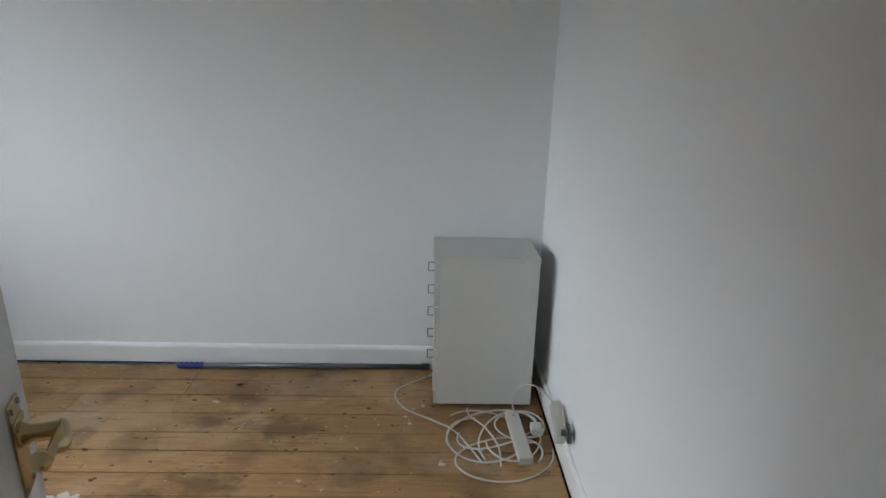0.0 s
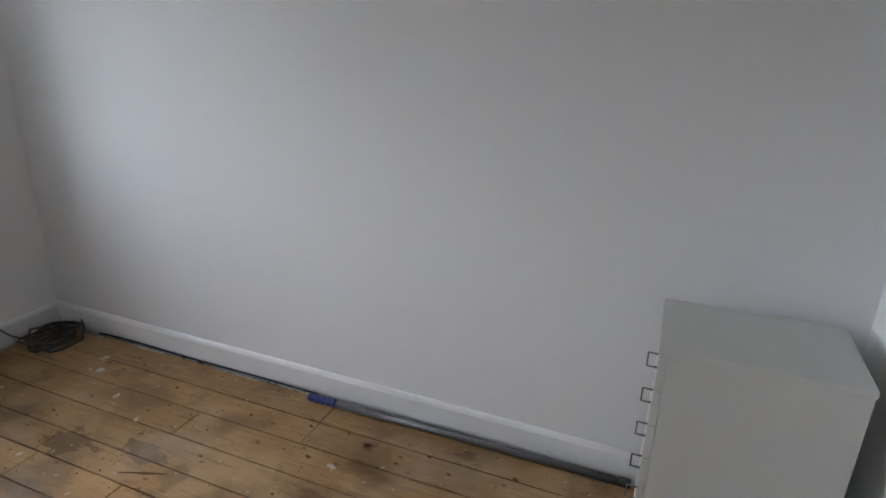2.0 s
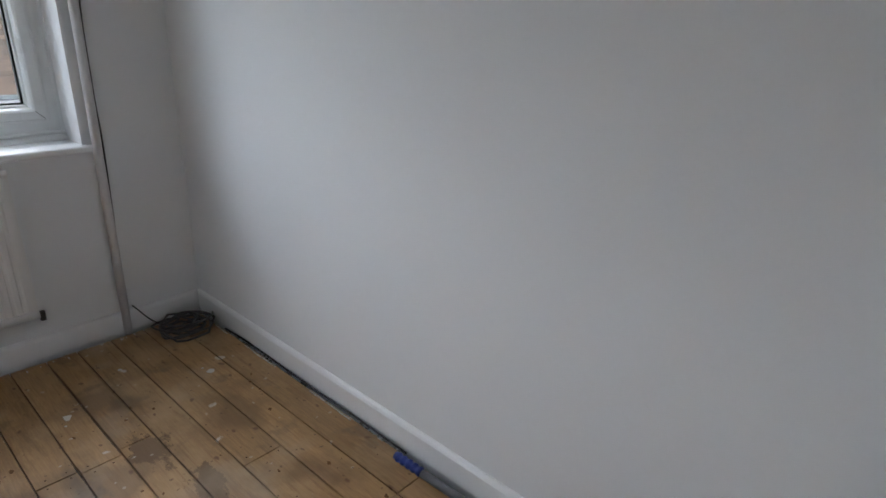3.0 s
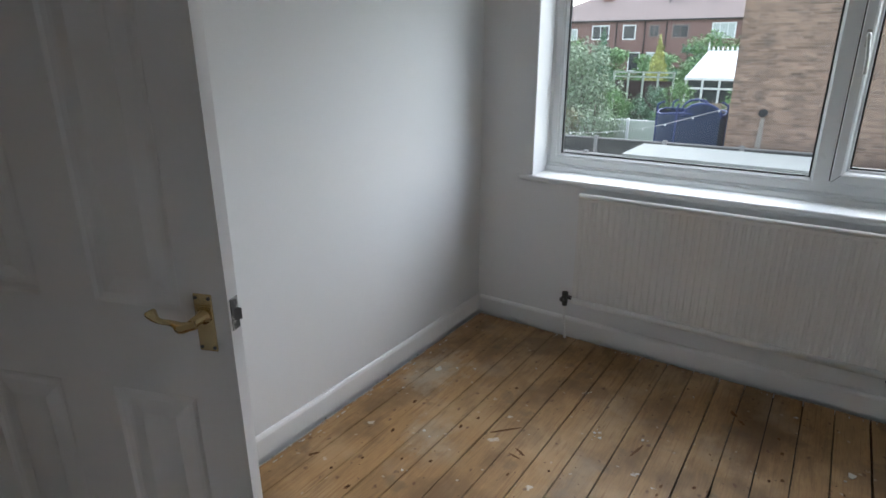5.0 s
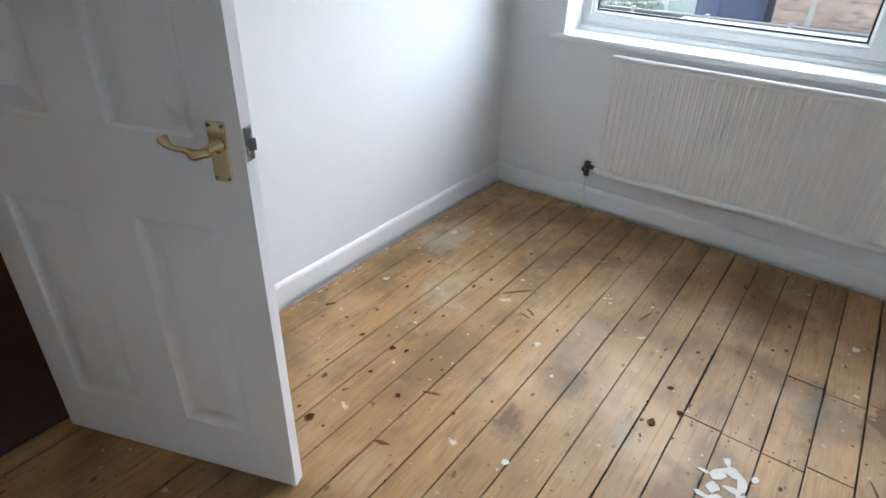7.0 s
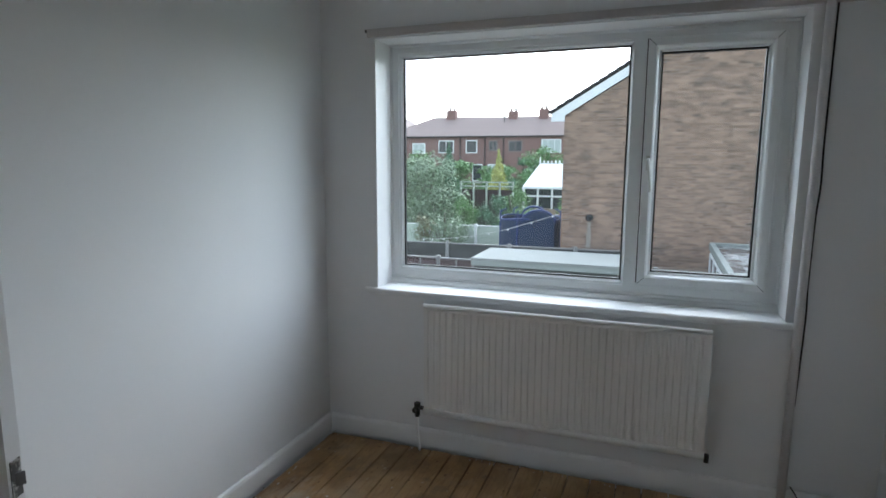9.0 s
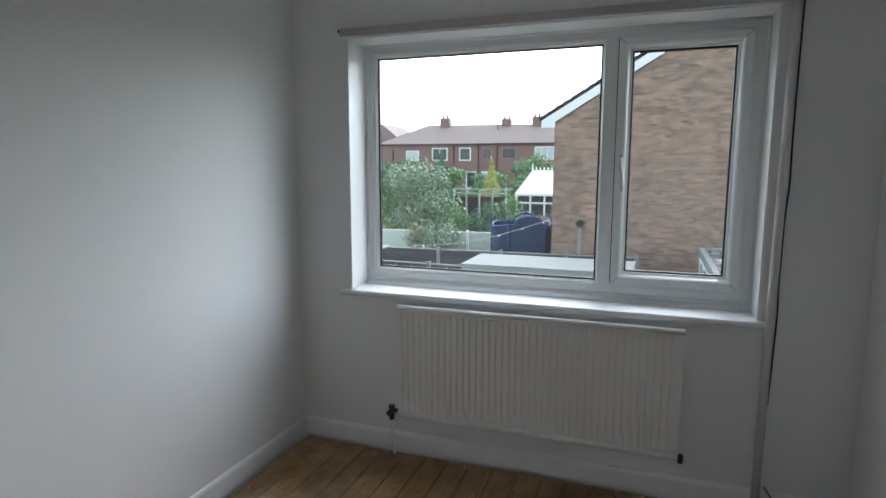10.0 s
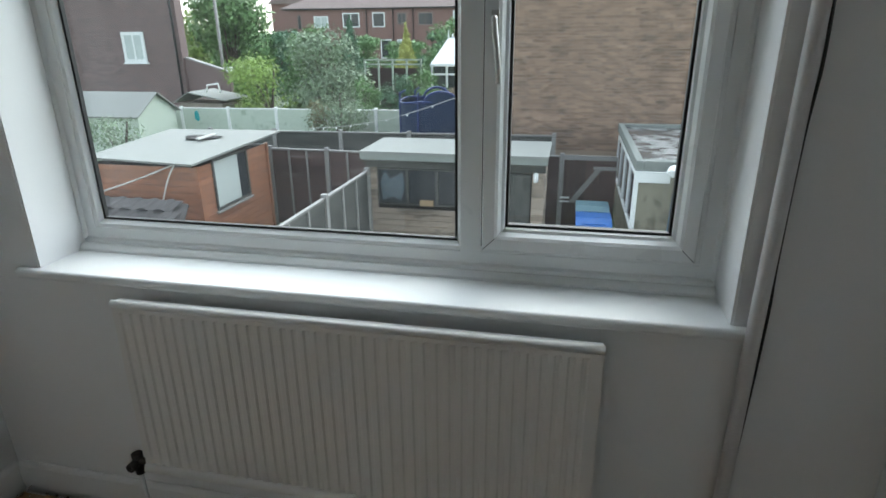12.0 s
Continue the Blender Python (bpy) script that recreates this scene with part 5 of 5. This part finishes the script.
def tree(name, x, y, top, width, material, label, seed, count=2500, size=0.09, base=G, low=0.25, blobs=12, shape="round"):
    rng = random.Random(seed)
    t = thing(name, (x, y, base), label, "tree" if "shrub" not in name and "hedge" not in name else "shrub")
    h = top - base
    bend = [(x, y, base), (x + rng.uniform(-0.1, 0.1) * width * 0.3, y, base + h * 0.35), (x + rng.uniform(-0.1, 0.1) * width, y, base + h * 0.85)]
    part("trunk", tube(bmesh.new(), smooth_path(bend, 4), [0.035 * h * (1 - 0.1 * i) for i in range(9)], 7), BARK, t)
    bm = bmesh.new()
    shells = []
    for i in range(blobs):
        f = (i + 0.5) / blobs
        if shape == "cone":
            r = width * 0.5 * (1.02 - f) ** 0.9 * 0.75
            shells.append((x + rng.uniform(-0.25, 0.25) * r, y + rng.uniform(-0.2, 0.2) * r, base + h * (low + (0.97 - low) * f), r, r, h * 0.12))
        else:
            a = rng.uniform(0, 6.28)
            zf = rng.uniform(low, 0.88)
            spread_ = width * 0.34 * math.sqrt(max(0.05, 1 - ((zf - 0.5) / 0.55) ** 2)) * rng.uniform(0.4, 1)
            r = width * rng.uniform(0.15, 0.27)
            shells.append((x + spread_ * math.cos(a), y + spread_ * math.sin(a), base + h * zf, r, r, min(r, h * 0.2) * 0.85))
            tube(bm, [(bend[1][0], y, base + h * 0.3), (x + spread_ * math.cos(a) * 0.9, y + spread_ * math.sin(a) * 0.9, base + h * zf)], [0.012 * h, 0.004 * h], 5)
    if shape != "cone":
        part("limbs", bm, BARK, t, "bare brown limbs")
    else:
        bm.free()
    bm = bmesh.new()
    leaves(bm, rng, shells, count, size)
    part("crown", bm, material, t)
    return t


tree("shrub", -9.6, 12.0, -0.15, 3.0, LEAF_GREY, "loose grey-green shrub in front of the pale fence", 1, 3500, 0.055, low=0.3)
tree("tree", -10.3, 21.3, 0.75, 4.0, LEAF_LIGHT, "bushy light green tree behind the pale fence", 2, 5000, 0.07, low=0.15, blobs=16)
tree("tree", -8.9, 24.5, 1.75, 4.4, LEAF_GREY, "wide grey-green tree behind the pale fence", 3, 7500, 0.085, low=0.15, blobs=20)
tree("tree", -11.5, 28, 2.3, 3.0, LEAF_MID, "green garden tree behind the fence", 4, 3500, 0.1, low=0.2)
tree("tree", -17.0, 30, 4.2, 5.0, LEAF_MID, "tall green tree beside the brick house", 5, 9000, 0.15, low=0.2, blobs=18)
tree("tree", -20.4, 32, 3.4, 3.0, LEAF_LIGHT, "light yellow-green tree beside the brick house", 6, 3500, 0.11, low=0.25)
tree("tree", -13.6, 31, 2.3, 3.4, LEAF_DARK, "dark green garden tree", 7, 4000, 0.11, low=0.2)
tree("conifer", -12.1, 36, 2.55, 4.0, LEAF_DARK, "dark bluish garden conifer tree", 8, 3500, 0.12, shape="cone", low=0.1)
tree("conifer", -10.1, 42, 2.2, 2.8, LEAF_GOLD, "golden yellow garden conifer tree", 9, 5000, 0.12, shape="cone", low=0.1)
tree("tree", -6.4, 40, 2.9, 4.4, LEAF_MID, "spreading green tree behind the conservatory", 10, 6000, 0.12, low=0.15, blobs=18)
tree("tree", -8.4, 44, 2.2, 2.6, LEAF_DARK, "dark green tree behind the gardens", 15, 2500, 0.12, low=0.15)
tree("shrub", -5.5, 17.0, 0.1, 2.3, LEAF_GREY, "loose green twiggy shrub in front of the pale fence", 11, 2200, 0.05, low=0.4)
tree("shrub", -6.3, 17.1, -0.35, 1.2, LEAF_RED, "reddish twiggy shrub in front of the pale fence", 16, 900, 0.045, low=0.5)
for k, x in enumerate((-6.6, -5.4, -4.2, -3.0, -1.9)):
    tree("hedge_shrub", x, 22.6 + 0.3 * (k % 2), -0.05 + 0.18 * (k % 3), 1.9, LEAF_DARK if k % 2 else LEAF_MID, "dark green hedge shrub behind the trampoline", 20 + k, 1600, 0.06, low=0.3)
tree("potted_shrub", 3.25, 7.7, -1.3, 0.8, LEAF_GREY, "small flowering shrub beside the outbuilding", 30, 700, 0.03, low=0.4)
for k, (x, y, top, w) in enumerate(((-24, 50, 2.2, 6), (-18, 52, 1.6, 6), (-30, 56, 3, 7), (-14, 55, 1.2, 5), (-2.5, 52, 3.2, 6), (-36, 60, 5, 8))):
    tree("tree", x, y, top, w, LEAF_MID if k % 2 else LEAF_DARK, "green garden tree before the red-brick row", 40 + k, 3000, 0.17, low=0.1, base=-2.0)

# teal cloth on the pale fence
cloth = thing("hanging_cloth", (-11.14, 17.45, -1.2), "small teal cloth hung over the pale green fence", "cloth")
part("cloth", prism(bmesh.new(), [(-11.2, 17.5, -1.0), (-11.12, 17.5, -0.93), (-11.05, 17.5, -1.0), (-11.02, 17.5, -1.25), (-11.1, 17.5, -1.3), (-11.21, 17.5, -1.22)], (0, 0.03, 0)), mat("teal_cloth", (0.05, 0.35, 0.36), vary=0.3, scale=12, rough=0.9), cloth)

# trampoline with a safety net
TX, TY, TR = -2.07, 15.6, 0.93
tramp = thing("trampoline", (TX, TY, G), "round garden trampoline with dark blue safety net and bent poles", "trampoline")
part("net", tube(bmesh.new(), [(TX, TY, G + 0.8), (TX, TY, -0.27)], TR, 28, ends=False), NETBLUE, tramp, "dark blue safety net")
part("top_ring", tube(bmesh.new(), [(TX + TR * math.cos(a), TY + TR * math.sin(a), -0.26 + 0.04 * math.sin(3 * a)) for a in (k * math.pi / 14 for k in range(29))], 0.03, 6), PADBLUE, tramp, "blue padded top ring")
part("bed", tube(bmesh.new(), [(TX, TY, G + 0.72), (TX, TY, G + 0.78)], TR + 0.05, 28), NETBLUE, tramp)
for k in range(6):
    a = k * math.pi / 3 + 0.3
    cx, cy = TX + (TR + 0.02) * math.cos(a), TY + (TR + 0.02) * math.sin(a)
    part("pole", tube(bmesh.new(), smooth_path([(cx, cy, G), (cx, cy, -0.3), (cx - 0.05 * math.cos(a), cy, -0.05), (cx - 0.2 * math.cos(a), cy, 0.03)], 4), 0.028, 6), PADBLUE, tramp)
for cx, cy, w, h in ((TX + 0.02, TY + 0.5, 0.42, 0.36), (TX + 0.45, TY - 0.9, 0.5, 0.36)):
    pts = [(cx - w * math.cos(b), cy, -0.3 + h * math.sin(b)) for b in (k * math.pi / 10 for k in range(11))]
    part("hoop", tube(bmesh.new(), pts, 0.035, 6), PADBLUE, tramp, "blue bent hoop")
tunnel = [(TX + 0.45 - 0.48 * math.cos(b), TY - 0.93, -0.3 + 0.34 * math.sin(b)) for b in (k * math.pi / 10 for k in range(11))]
part("doorway", prism(bmesh.new(), tunnel + [(TX + 0.93, TY - 0.93, -1.2), (TX - 0.03, TY - 0.93, -1.2)], (0, 0.02, 0)), NETBLUE, tramp)

lights = thing("string_lights", (-4.2, 13.5, -0.8), "string of small white bulbs hung from fence to house", "string lights")
pts = smooth_path([(-4.9, 13.3, -0.79), (-4.0, 13.4, -0.74), (-2.6, 13.6, -0.5), (-0.88, 13.9, 0.05)], 6)
part("wire", tube(bmesh.new(), pts, 0.008, 5), ROPE, lights)
for p in pts[1::2]:
    part("bulb", tube(bmesh.new(), [p, p - Vector((0, 0, 0.02)), p - Vector((0, 0, 0.045)), p - Vector((0, 0, 0.06))], [0.01, 0.022, 0.018, 0.006], 8), WHITEP, lights)

# conservatory beyond the gardens
cons = thing("conservatory", (-4, 33, G), "white plastic conservatory with a pale roof and ridge cresting", "conservatory")
part("roof", prism(bmesh.new(), [(-5.95, 32, -0.05), (-5.25, 33.6, 1.3), (-1.5, 33.6, 1.3), (-1.5, 32, -0.05)], (0, 0, 0.06)), WHITEP, cons, "pale translucent roof sheets")
part("hip", prism(bmesh.new(), [(-5.95, 32, -0.05), (-5.25, 33.6, 1.3), (-5.95, 35.2, -0.05)], (0, 0, 0.05)), WHITEP, cons)
part("gutter", box(bmesh.new(), (-5.98, 31.9, -0.14), (-1.5, 32.0, -0.03)), WHITEP, cons)
part("inside", box(bmesh.new(), (-5.8, 32.2, G), (-1.6, 35, -0.1)), BLACKGLASS, cons)
for k in range(6):
    x = -5.9 + k * 0.85
    part("mullion", box(bmesh.new(), (x - 0.05, 32.02, G), (x + 0.05, 32.14, -0.14)), WHITEP, cons)
part("rail", box(bmesh.new(), (-5.9, 32.04, -0.62), (-1.5, 32.12, -0.52)), WHITEP, cons)
part("dwarf_wall", box(bmesh.new(), (-5.9, 32.0, G), (-1.5, 32.18, -1.3)), MORTAR, cons)
for k in range(16):
    x = -5.25 + k * 0.24
    part("finial", tube(bmesh.new(), [(x, 33.6, 1.34), (x, 33.6, 1.42), (x, 33.6, 1.5), (x, 33.6, 1.56 if k else 1.8)], [0.03, 0.07, 0.05, 0.01], 6), WHITEP, cons)
deck = thing("raised_deck_rail", (-9, 34, G), "timber handrail of a raised garden deck", "deck rail")
for z in (0.14, -0.12):
    part("rail", box(bmesh.new(), (-10.6, 34, z - 0.05), (-7.0, 34.06, z + 0.03)), PALEFENCE, deck)
for k in range(5):
    part("post", box(bmesh.new(), (-10.6 + k * 0.88, 34.0, G), (-10.5 + k * 0.88, 34.1, 0.2)), PALEFENCE, deck)
part("boarding", box(bmesh.new(), (-10.6, 34.1, G), (-7.0, 34.14, -0.35)), FENCE, deck)

# small sheds behind the pale fence
gs = thing("green_shed", (-13, 16, G), "pale green garden shed with a light pitched roof", "garden shed")
part("body", box(bmesh.new(), (-14.6, 15.0, G), (-11.5, 16.9, -0.8)), PALEFENCE, gs)
part("gable", prism(bmesh.new(), [(-11.62, 15.0, -0.8), (-11.62, 16.9, -0.8), (-11.62, 15.95, -0.22)], (0.12, 0, 0)), PALEFENCE, gs)
part("roof_slope", prism(bmesh.new(), [(-14.8, 14.85, -0.88), (-11.38, 14.85, -0.88), (-11.38, 15.95, -0.2), (-14.8, 15.95, -0.2)], (0, 0, 0.04)), FELT, gs, "pale grey roof slope")
part("roof_slope", prism(bmesh.new(), [(-14.8, 15.95, -0.2), (-11.38, 15.95, -0.2), (-11.38, 17.05, -0.88), (-14.8, 17.05, -0.88)], (0, 0, 0.04)), FELT, gs, "pale grey roof slope")
ss = thing("timber_shed", (-12.5, 20, G), "small weathered shed with a worn felt roof", "garden shed")
part("body", box(bmesh.new(), (-13.4, 19.8, G), (-11.5, 21.4, -0.95)), mat("old_brown_timber", (0.2, 0.17, 0.14), vary=0.3, rough=0.9), ss)
part("roof_slope", prism(bmesh.new(), [(-13.6, 19.7, -0.95), (-12.9, 19.7, -0.55), (-12.9, 21.5, -0.55), (-13.6, 21.5, -0.95)], (0, 0, 0.04)), FELT, ss)
part("roof_slope", prism(bmesh.new(), [(-12.9, 19.7, -0.55), (-11.3, 19.7, -0.85), (-11.3, 21.5, -0.85), (-12.9, 21.5, -0.55)], (0, 0, 0.04)), FELT, ss)
bm = tube(bmesh.new(), [(-12.5, 20.4, -0.6), (-12.45, 20.4, -0.3), (-11.95, 20.4, -0.25), (-11.9, 20.4, -0.6)], 0.035, 6)
fr = thing("plastic_frame", (-12.2, 20.4, -0.6), "white plastic frame lying on the shed roof", "plastic frame")
part("tube", bm, WHITEP, fr)
pole = thing("lamp_pole", (-15.1, 26, G), "slim pale grey pole behind the gardens", "pole")
part("shaft", tube(bmesh.new(), [(-15.1, 26, G), (-15.1, 26, 4.5)], [0.09, 0.07], 10), CONCRETE, pole)


def house_window(house, x0, x1, z0, z1, y, frame_mat, bars=1, pane_mat=None):
    w = part("window", ring(bmesh.new(), x0, x1, z0, z1, min(0.14, (x1 - x0) * 0.14), y - 0.06, y, 0), frame_mat, house, "framed house window")
    part("pane", box(bmesh.new(), (x0 + 0.05, y - 0.03, z0 + 0.05), (x1 - 0.05, y - 0.02, z1 - 0.05)), pane_mat or BLACKGLASS, w)
    for k in range(bars):
        x = x0 + (x1 - x0) * (k + 1) / (bars + 1)
        part("glazing_bar", box(bmesh.new(), (x - 0.035, y - 0.055, z0 + 0.06), (x + 0.035, y - 0.031, z1 - 0.06)), frame_mat, w)
    return w


# red-brick row at the far side of the gardens
row = thing("terraced_row", (-17, 72, -1.2), "row of red-brick terraced houses with a red-brown tiled roof", "house")
part("wall", box(bmesh.new(), (-34.0, 72, -2.6), (6, 79, 4.75)), REDBRICK, row)
part("roof", prism(bmesh.new(), [(-34.4, 71.7, 4.7), (-28.3, 75.5, 7.3), (6, 75.5, 7.0), (6, 71.7, 4.5)], (0, 0.1, 0.12)), REDTILE, row, "red-brown tiled roof slope")
part("hip", prism(bmesh.new(), [(-34.4, 71.7, 4.7), (-28.3, 75.5, 7.3), (-34.4, 79.3, 4.7)], (0, 0, 0.1)), REDTILE, row)
part("gutter", box(bmesh.new(), (-34.4, 71.62, 4.52), (6, 71.72, 4.66)), RUBBER, row)
for x0, x1, z0, z1, m_, bars, pm in ((-32.4, -31.9, 2.3, 4.0, REDTILE, 0, None), (-30.2, -28.3, 2.4, 3.8, WHITEP, 1, CURTAIN), (-26.4, -24.2, 2.45, 4.15, WHITEP, 1, None), (-22.55, -20.95, 2.45, 4.15, WHITEP, 0, None),
                                    (-19.4, -18.2, 2.7, 4.1, REDTILE, 1, None), (-16.8, -14.9, 2.6, 4.1, REDTILE, 1, None), (-12.5, -10.0, 2.5, 4.2, WHITEP, 2, CURTAIN), (-21.6, -20.2, -1.2, 1.05, WHITEP, 0, None), (-19.5, -18.3, -1.2, 1.05, WHITEP, 1, CURTAIN)):
    house_window(row, x0, x1, z0, z1, 72, m_, bars, pm)
for x in (-23.3, -19.9, -17.4, -9.4):
    part("downpipe", tube(bmesh.new(), [(x, 71.9, -1.2), (x, 71.9, 4.6)], 0.07, 6), RUBBER, row)
for x, wd, top in ((-25.7, 1.3, 8.3), (-17.0, 1.2, 8.0), (-12.9, 1.2, 8.2)):
    ch = part("chimney", box(bmesh.new(), (x - wd / 2, 75, 6.8), (x + wd / 2, 76, top), 0.03), REDBRICK, row, "red-brick chimney stack")
    for k in (-0.3, 0.3):
        part("chimney_pot", tube(bmesh.new(), [(x + k, 75.5, top), (x + k, 75.5, top + 0.5)], [0.16, 0.13], 8), REDTILE, ch)
part("soil_pipe", tube(bmesh.new(), [(-18.0, 74.5, 6.2), (-18.0, 74.5, 7.6)], 0.08, 6), RUBBER, row)
far = thing("far_house", (-38, 84, -2), "distant house with a pale tiled gable roof", "house")
part("wall", box(bmesh.new(), (-42, 84, -3), (-37, 92, 6.0)), REDBRICK, far)
part("roof", prism(bmesh.new(), [(-42.4, 83.6, 5.9), (-36.2, 83.6, 5.9), (-39.4, 83.6, 8.4)], (0, 9, 0)), REDTILE, far)


def brick_wall(parent, x0, x1, y, z0, z1, brick_mat, top_line=None, near=None, pitch=0.075, length=0.215):
    """Stretcher courses proud of the mortar: those in the near stretch are parts, the rest is joined."""
    shared = None
    rest = bmesh.new()
    rng = random.Random(int(y * 10))
    made = 0
    r = 0
    z = z0
    while z < z1:
        x = x0 + (0.11 if r % 2 else 0)
        first = x0
        while first < x1 - 0.02:
            end = min(first + (0.1025 if (r % 2 and first == x0) else length), x1)
            mid = (first + end) / 2
            limit = top_line(mid) if top_line else z1
            if z + 0.065 < limit:
                out = rng.uniform(0.004, 0.010)
                if near and near[0] < mid < near[1] and near[2] < z < near[3] and made < 300 and end - first > 0.2:
                    if shared is None:
                        bm = box(bmesh.new(), (0, -0.008, 0), (length, 0.01, 0.065))
                        shared = bpy.data.meshes.new("brick")
                        bm.to_mesh(shared)
                        bm.free()
                        shared.materials.append(brick_mat)
                    ob = new("brick", shared)
                    ob.parent = parent
                    ob.location = Vector((first, y - out + 0.008, z)) - ORIGIN[parent.name]
                    made += 1
                else:
                    box(rest, (first, y - out, z), (end, y + 0.002, z + 0.065))
            first = end + 0.01
        z += pitch
        r += 1
    part("brickwork", rest, brick_mat, parent, kind="stuff")


# neighbouring brick gable
gab = thing("gable_house", (3.4, 18, G), "two-storey buff brick house with a tiled roof and white bargeboard", "house")
SLOPE = 0.61
part("wall", prism(bmesh.new(), [(-0.85, 14, G), (7.65, 14, G), (7.65, 14, 2.75), (3.4, 14, 2.75 + 4.25 * SLOPE), (-0.85, 14, 2.75)], (0, 8, 0)), MORTAR, gab, "mortar-coloured house wall")
part("bargeboard", prism(bmesh.new(), [(-1.2, 13.9, 2.62), (-0.83, 13.9, 2.62), (-0.83, 13.9, 2.78), (3.4, 13.9, 2.78 + 4.23 * SLOPE), (3.4, 13.9, 3.02 + 4.23 * SLOPE), (-1.2, 13.9, 2.82)], (0, 0.05, 0)), WHITEP, gab, "white bargeboard")
part("bargeboard", prism(bmesh.new(), [(8.0, 13.9, 2.62), (7.63, 13.9, 2.78), (3.4, 13.9, 2.78 + 4.23 * SLOPE), (3.4, 13.9, 3.02 + 4.23 * SLOPE), (8.0, 13.9, 2.82)], (0, 0.05, 0)), WHITEP, gab)
for k in range(22):
    x = -1.28 + k * 0.22
    z = 2.84 + k * 0.22 * SLOPE
    part("roof_tile", prism(bmesh.new(), [(x, 13.86, z), (x + 0.28, 13.86, z + 0.28 * SLOPE - 0.03), (x + 0.28, 13.86, z + 0.28 * SLOPE + 0.02), (x, 13.86, z + 0.06)], (0, 8.2, 0)), TILE, gab)
part("roof_slope", prism(bmesh.new(), [(8.1, 13.86, 2.8), (3.4, 13.86, 2.84 + 4.68 * SLOPE), (3.4, 13.86, 2.92 + 4.68 * SLOPE), (8.1, 13.86, 2.9)], (0, 8.2, 0)), TILE, gab)
part("flue", tube(bmesh.new(), [(-0.06, 13.85, -0.03), (-0.06, 14, -0.03)], 0.1, 12), RUBBER, gab, "dark round boiler flue")
bm = bmesh.new()
prism(bm, [(-0.14, 13.985, -0.9), (0.0, 13.985, -0.9), (-0.02, 13.985, -0.15), (-0.1, 13.985, -0.15)], (0, 0.004, 0))
part("flue_stain", bm, mat("lime_stain", (0.3, 0.27, 0.23), vary=0.2, scale=8, rough=0.95), gab, "pale lime stain below the flue")
brick_wall(gab, -0.85, 7.65, 14, -1.3, 5.3, BUFF, top_line=lambda x: 2.78 + (x + 0.85) * SLOPE if x < 3.4 else 2.78 + (7.65 - x) * SLOPE, near=(1.7, 3.4, -0.3, 2.5))

# brown brick house on the left
bh = thing("brown_brick_house", (-20, 26, G), "dark brown brick house with white window and black downpipe", "house")
part("wall", box(bmesh.new(), (-27, 23.02, G), (-15.3, 23.5, 5.4)), BROWNMORTAR, bh)
part("roof", prism(bmesh.new(), [(-27.4, 22.7, 5.35), (-14.9, 22.7, 5.35), (-14.9, 23.3, 5.8), (-27.4, 23.3, 5.8)], (0, 0, 0.15)), TILE, bh)
part("roof", prism(bmesh.new(), [(-27.4, 23.3, 5.8), (-14.9, 23.3, 5.8), (-14.9, 23.8, 5.35), (-27.4, 23.8, 5.35)], (0, 0, 0.15)), TILE, bh)
part("end_wall", box(bmesh.new(), (-15.3, 23.02, G), (-15.2, 23.5, 5.3)), BROWNBRICK, bh)
brick_wall(bh, -22.5, -15.2, 23.0, -1.6, 5.3, BROWNBRICK, near=None)
house_window(bh, -18.08, -16.95, 0.45, 1.75, 22.99, WHITEP, 1, CURTAIN)
part("window_sill", box(bmesh.new(), (-18.15, 22.9, 0.38), (-16.88, 23.0, 0.45)), WHITEP, bh)
part("downpipe", tube(bmesh.new(), [(-15.35, 22.88, -1.5), (-15.35, 22.88, 5.3)], 0.05, 8), RUBBER, bh)
part("side_wall", prism(bmesh.new(), [(-15.2, 23.2, G), (-13.1, 23.2, G), (-13.1, 23.2, 0.0), (-15.2, 23.2, 0.62)], (0, 0.22, 0)), BROWNBRICK, bh, "brown brick side wall with a sloping top")
part("wall_coping", prism(bmesh.new(), [(-15.2, 23.15, 0.62), (-13.05, 23.15, 0.0), (-13.05, 23.15, 0.06), (-15.2, 23.15, 0.68)], (0, 0.3, 0)), CONCRETE, bh)
part("finial", box(bmesh.new(), (-13.2, 23.2, 0.0), (-13.0, 23.4, 0.25)), WHITEP, bh)
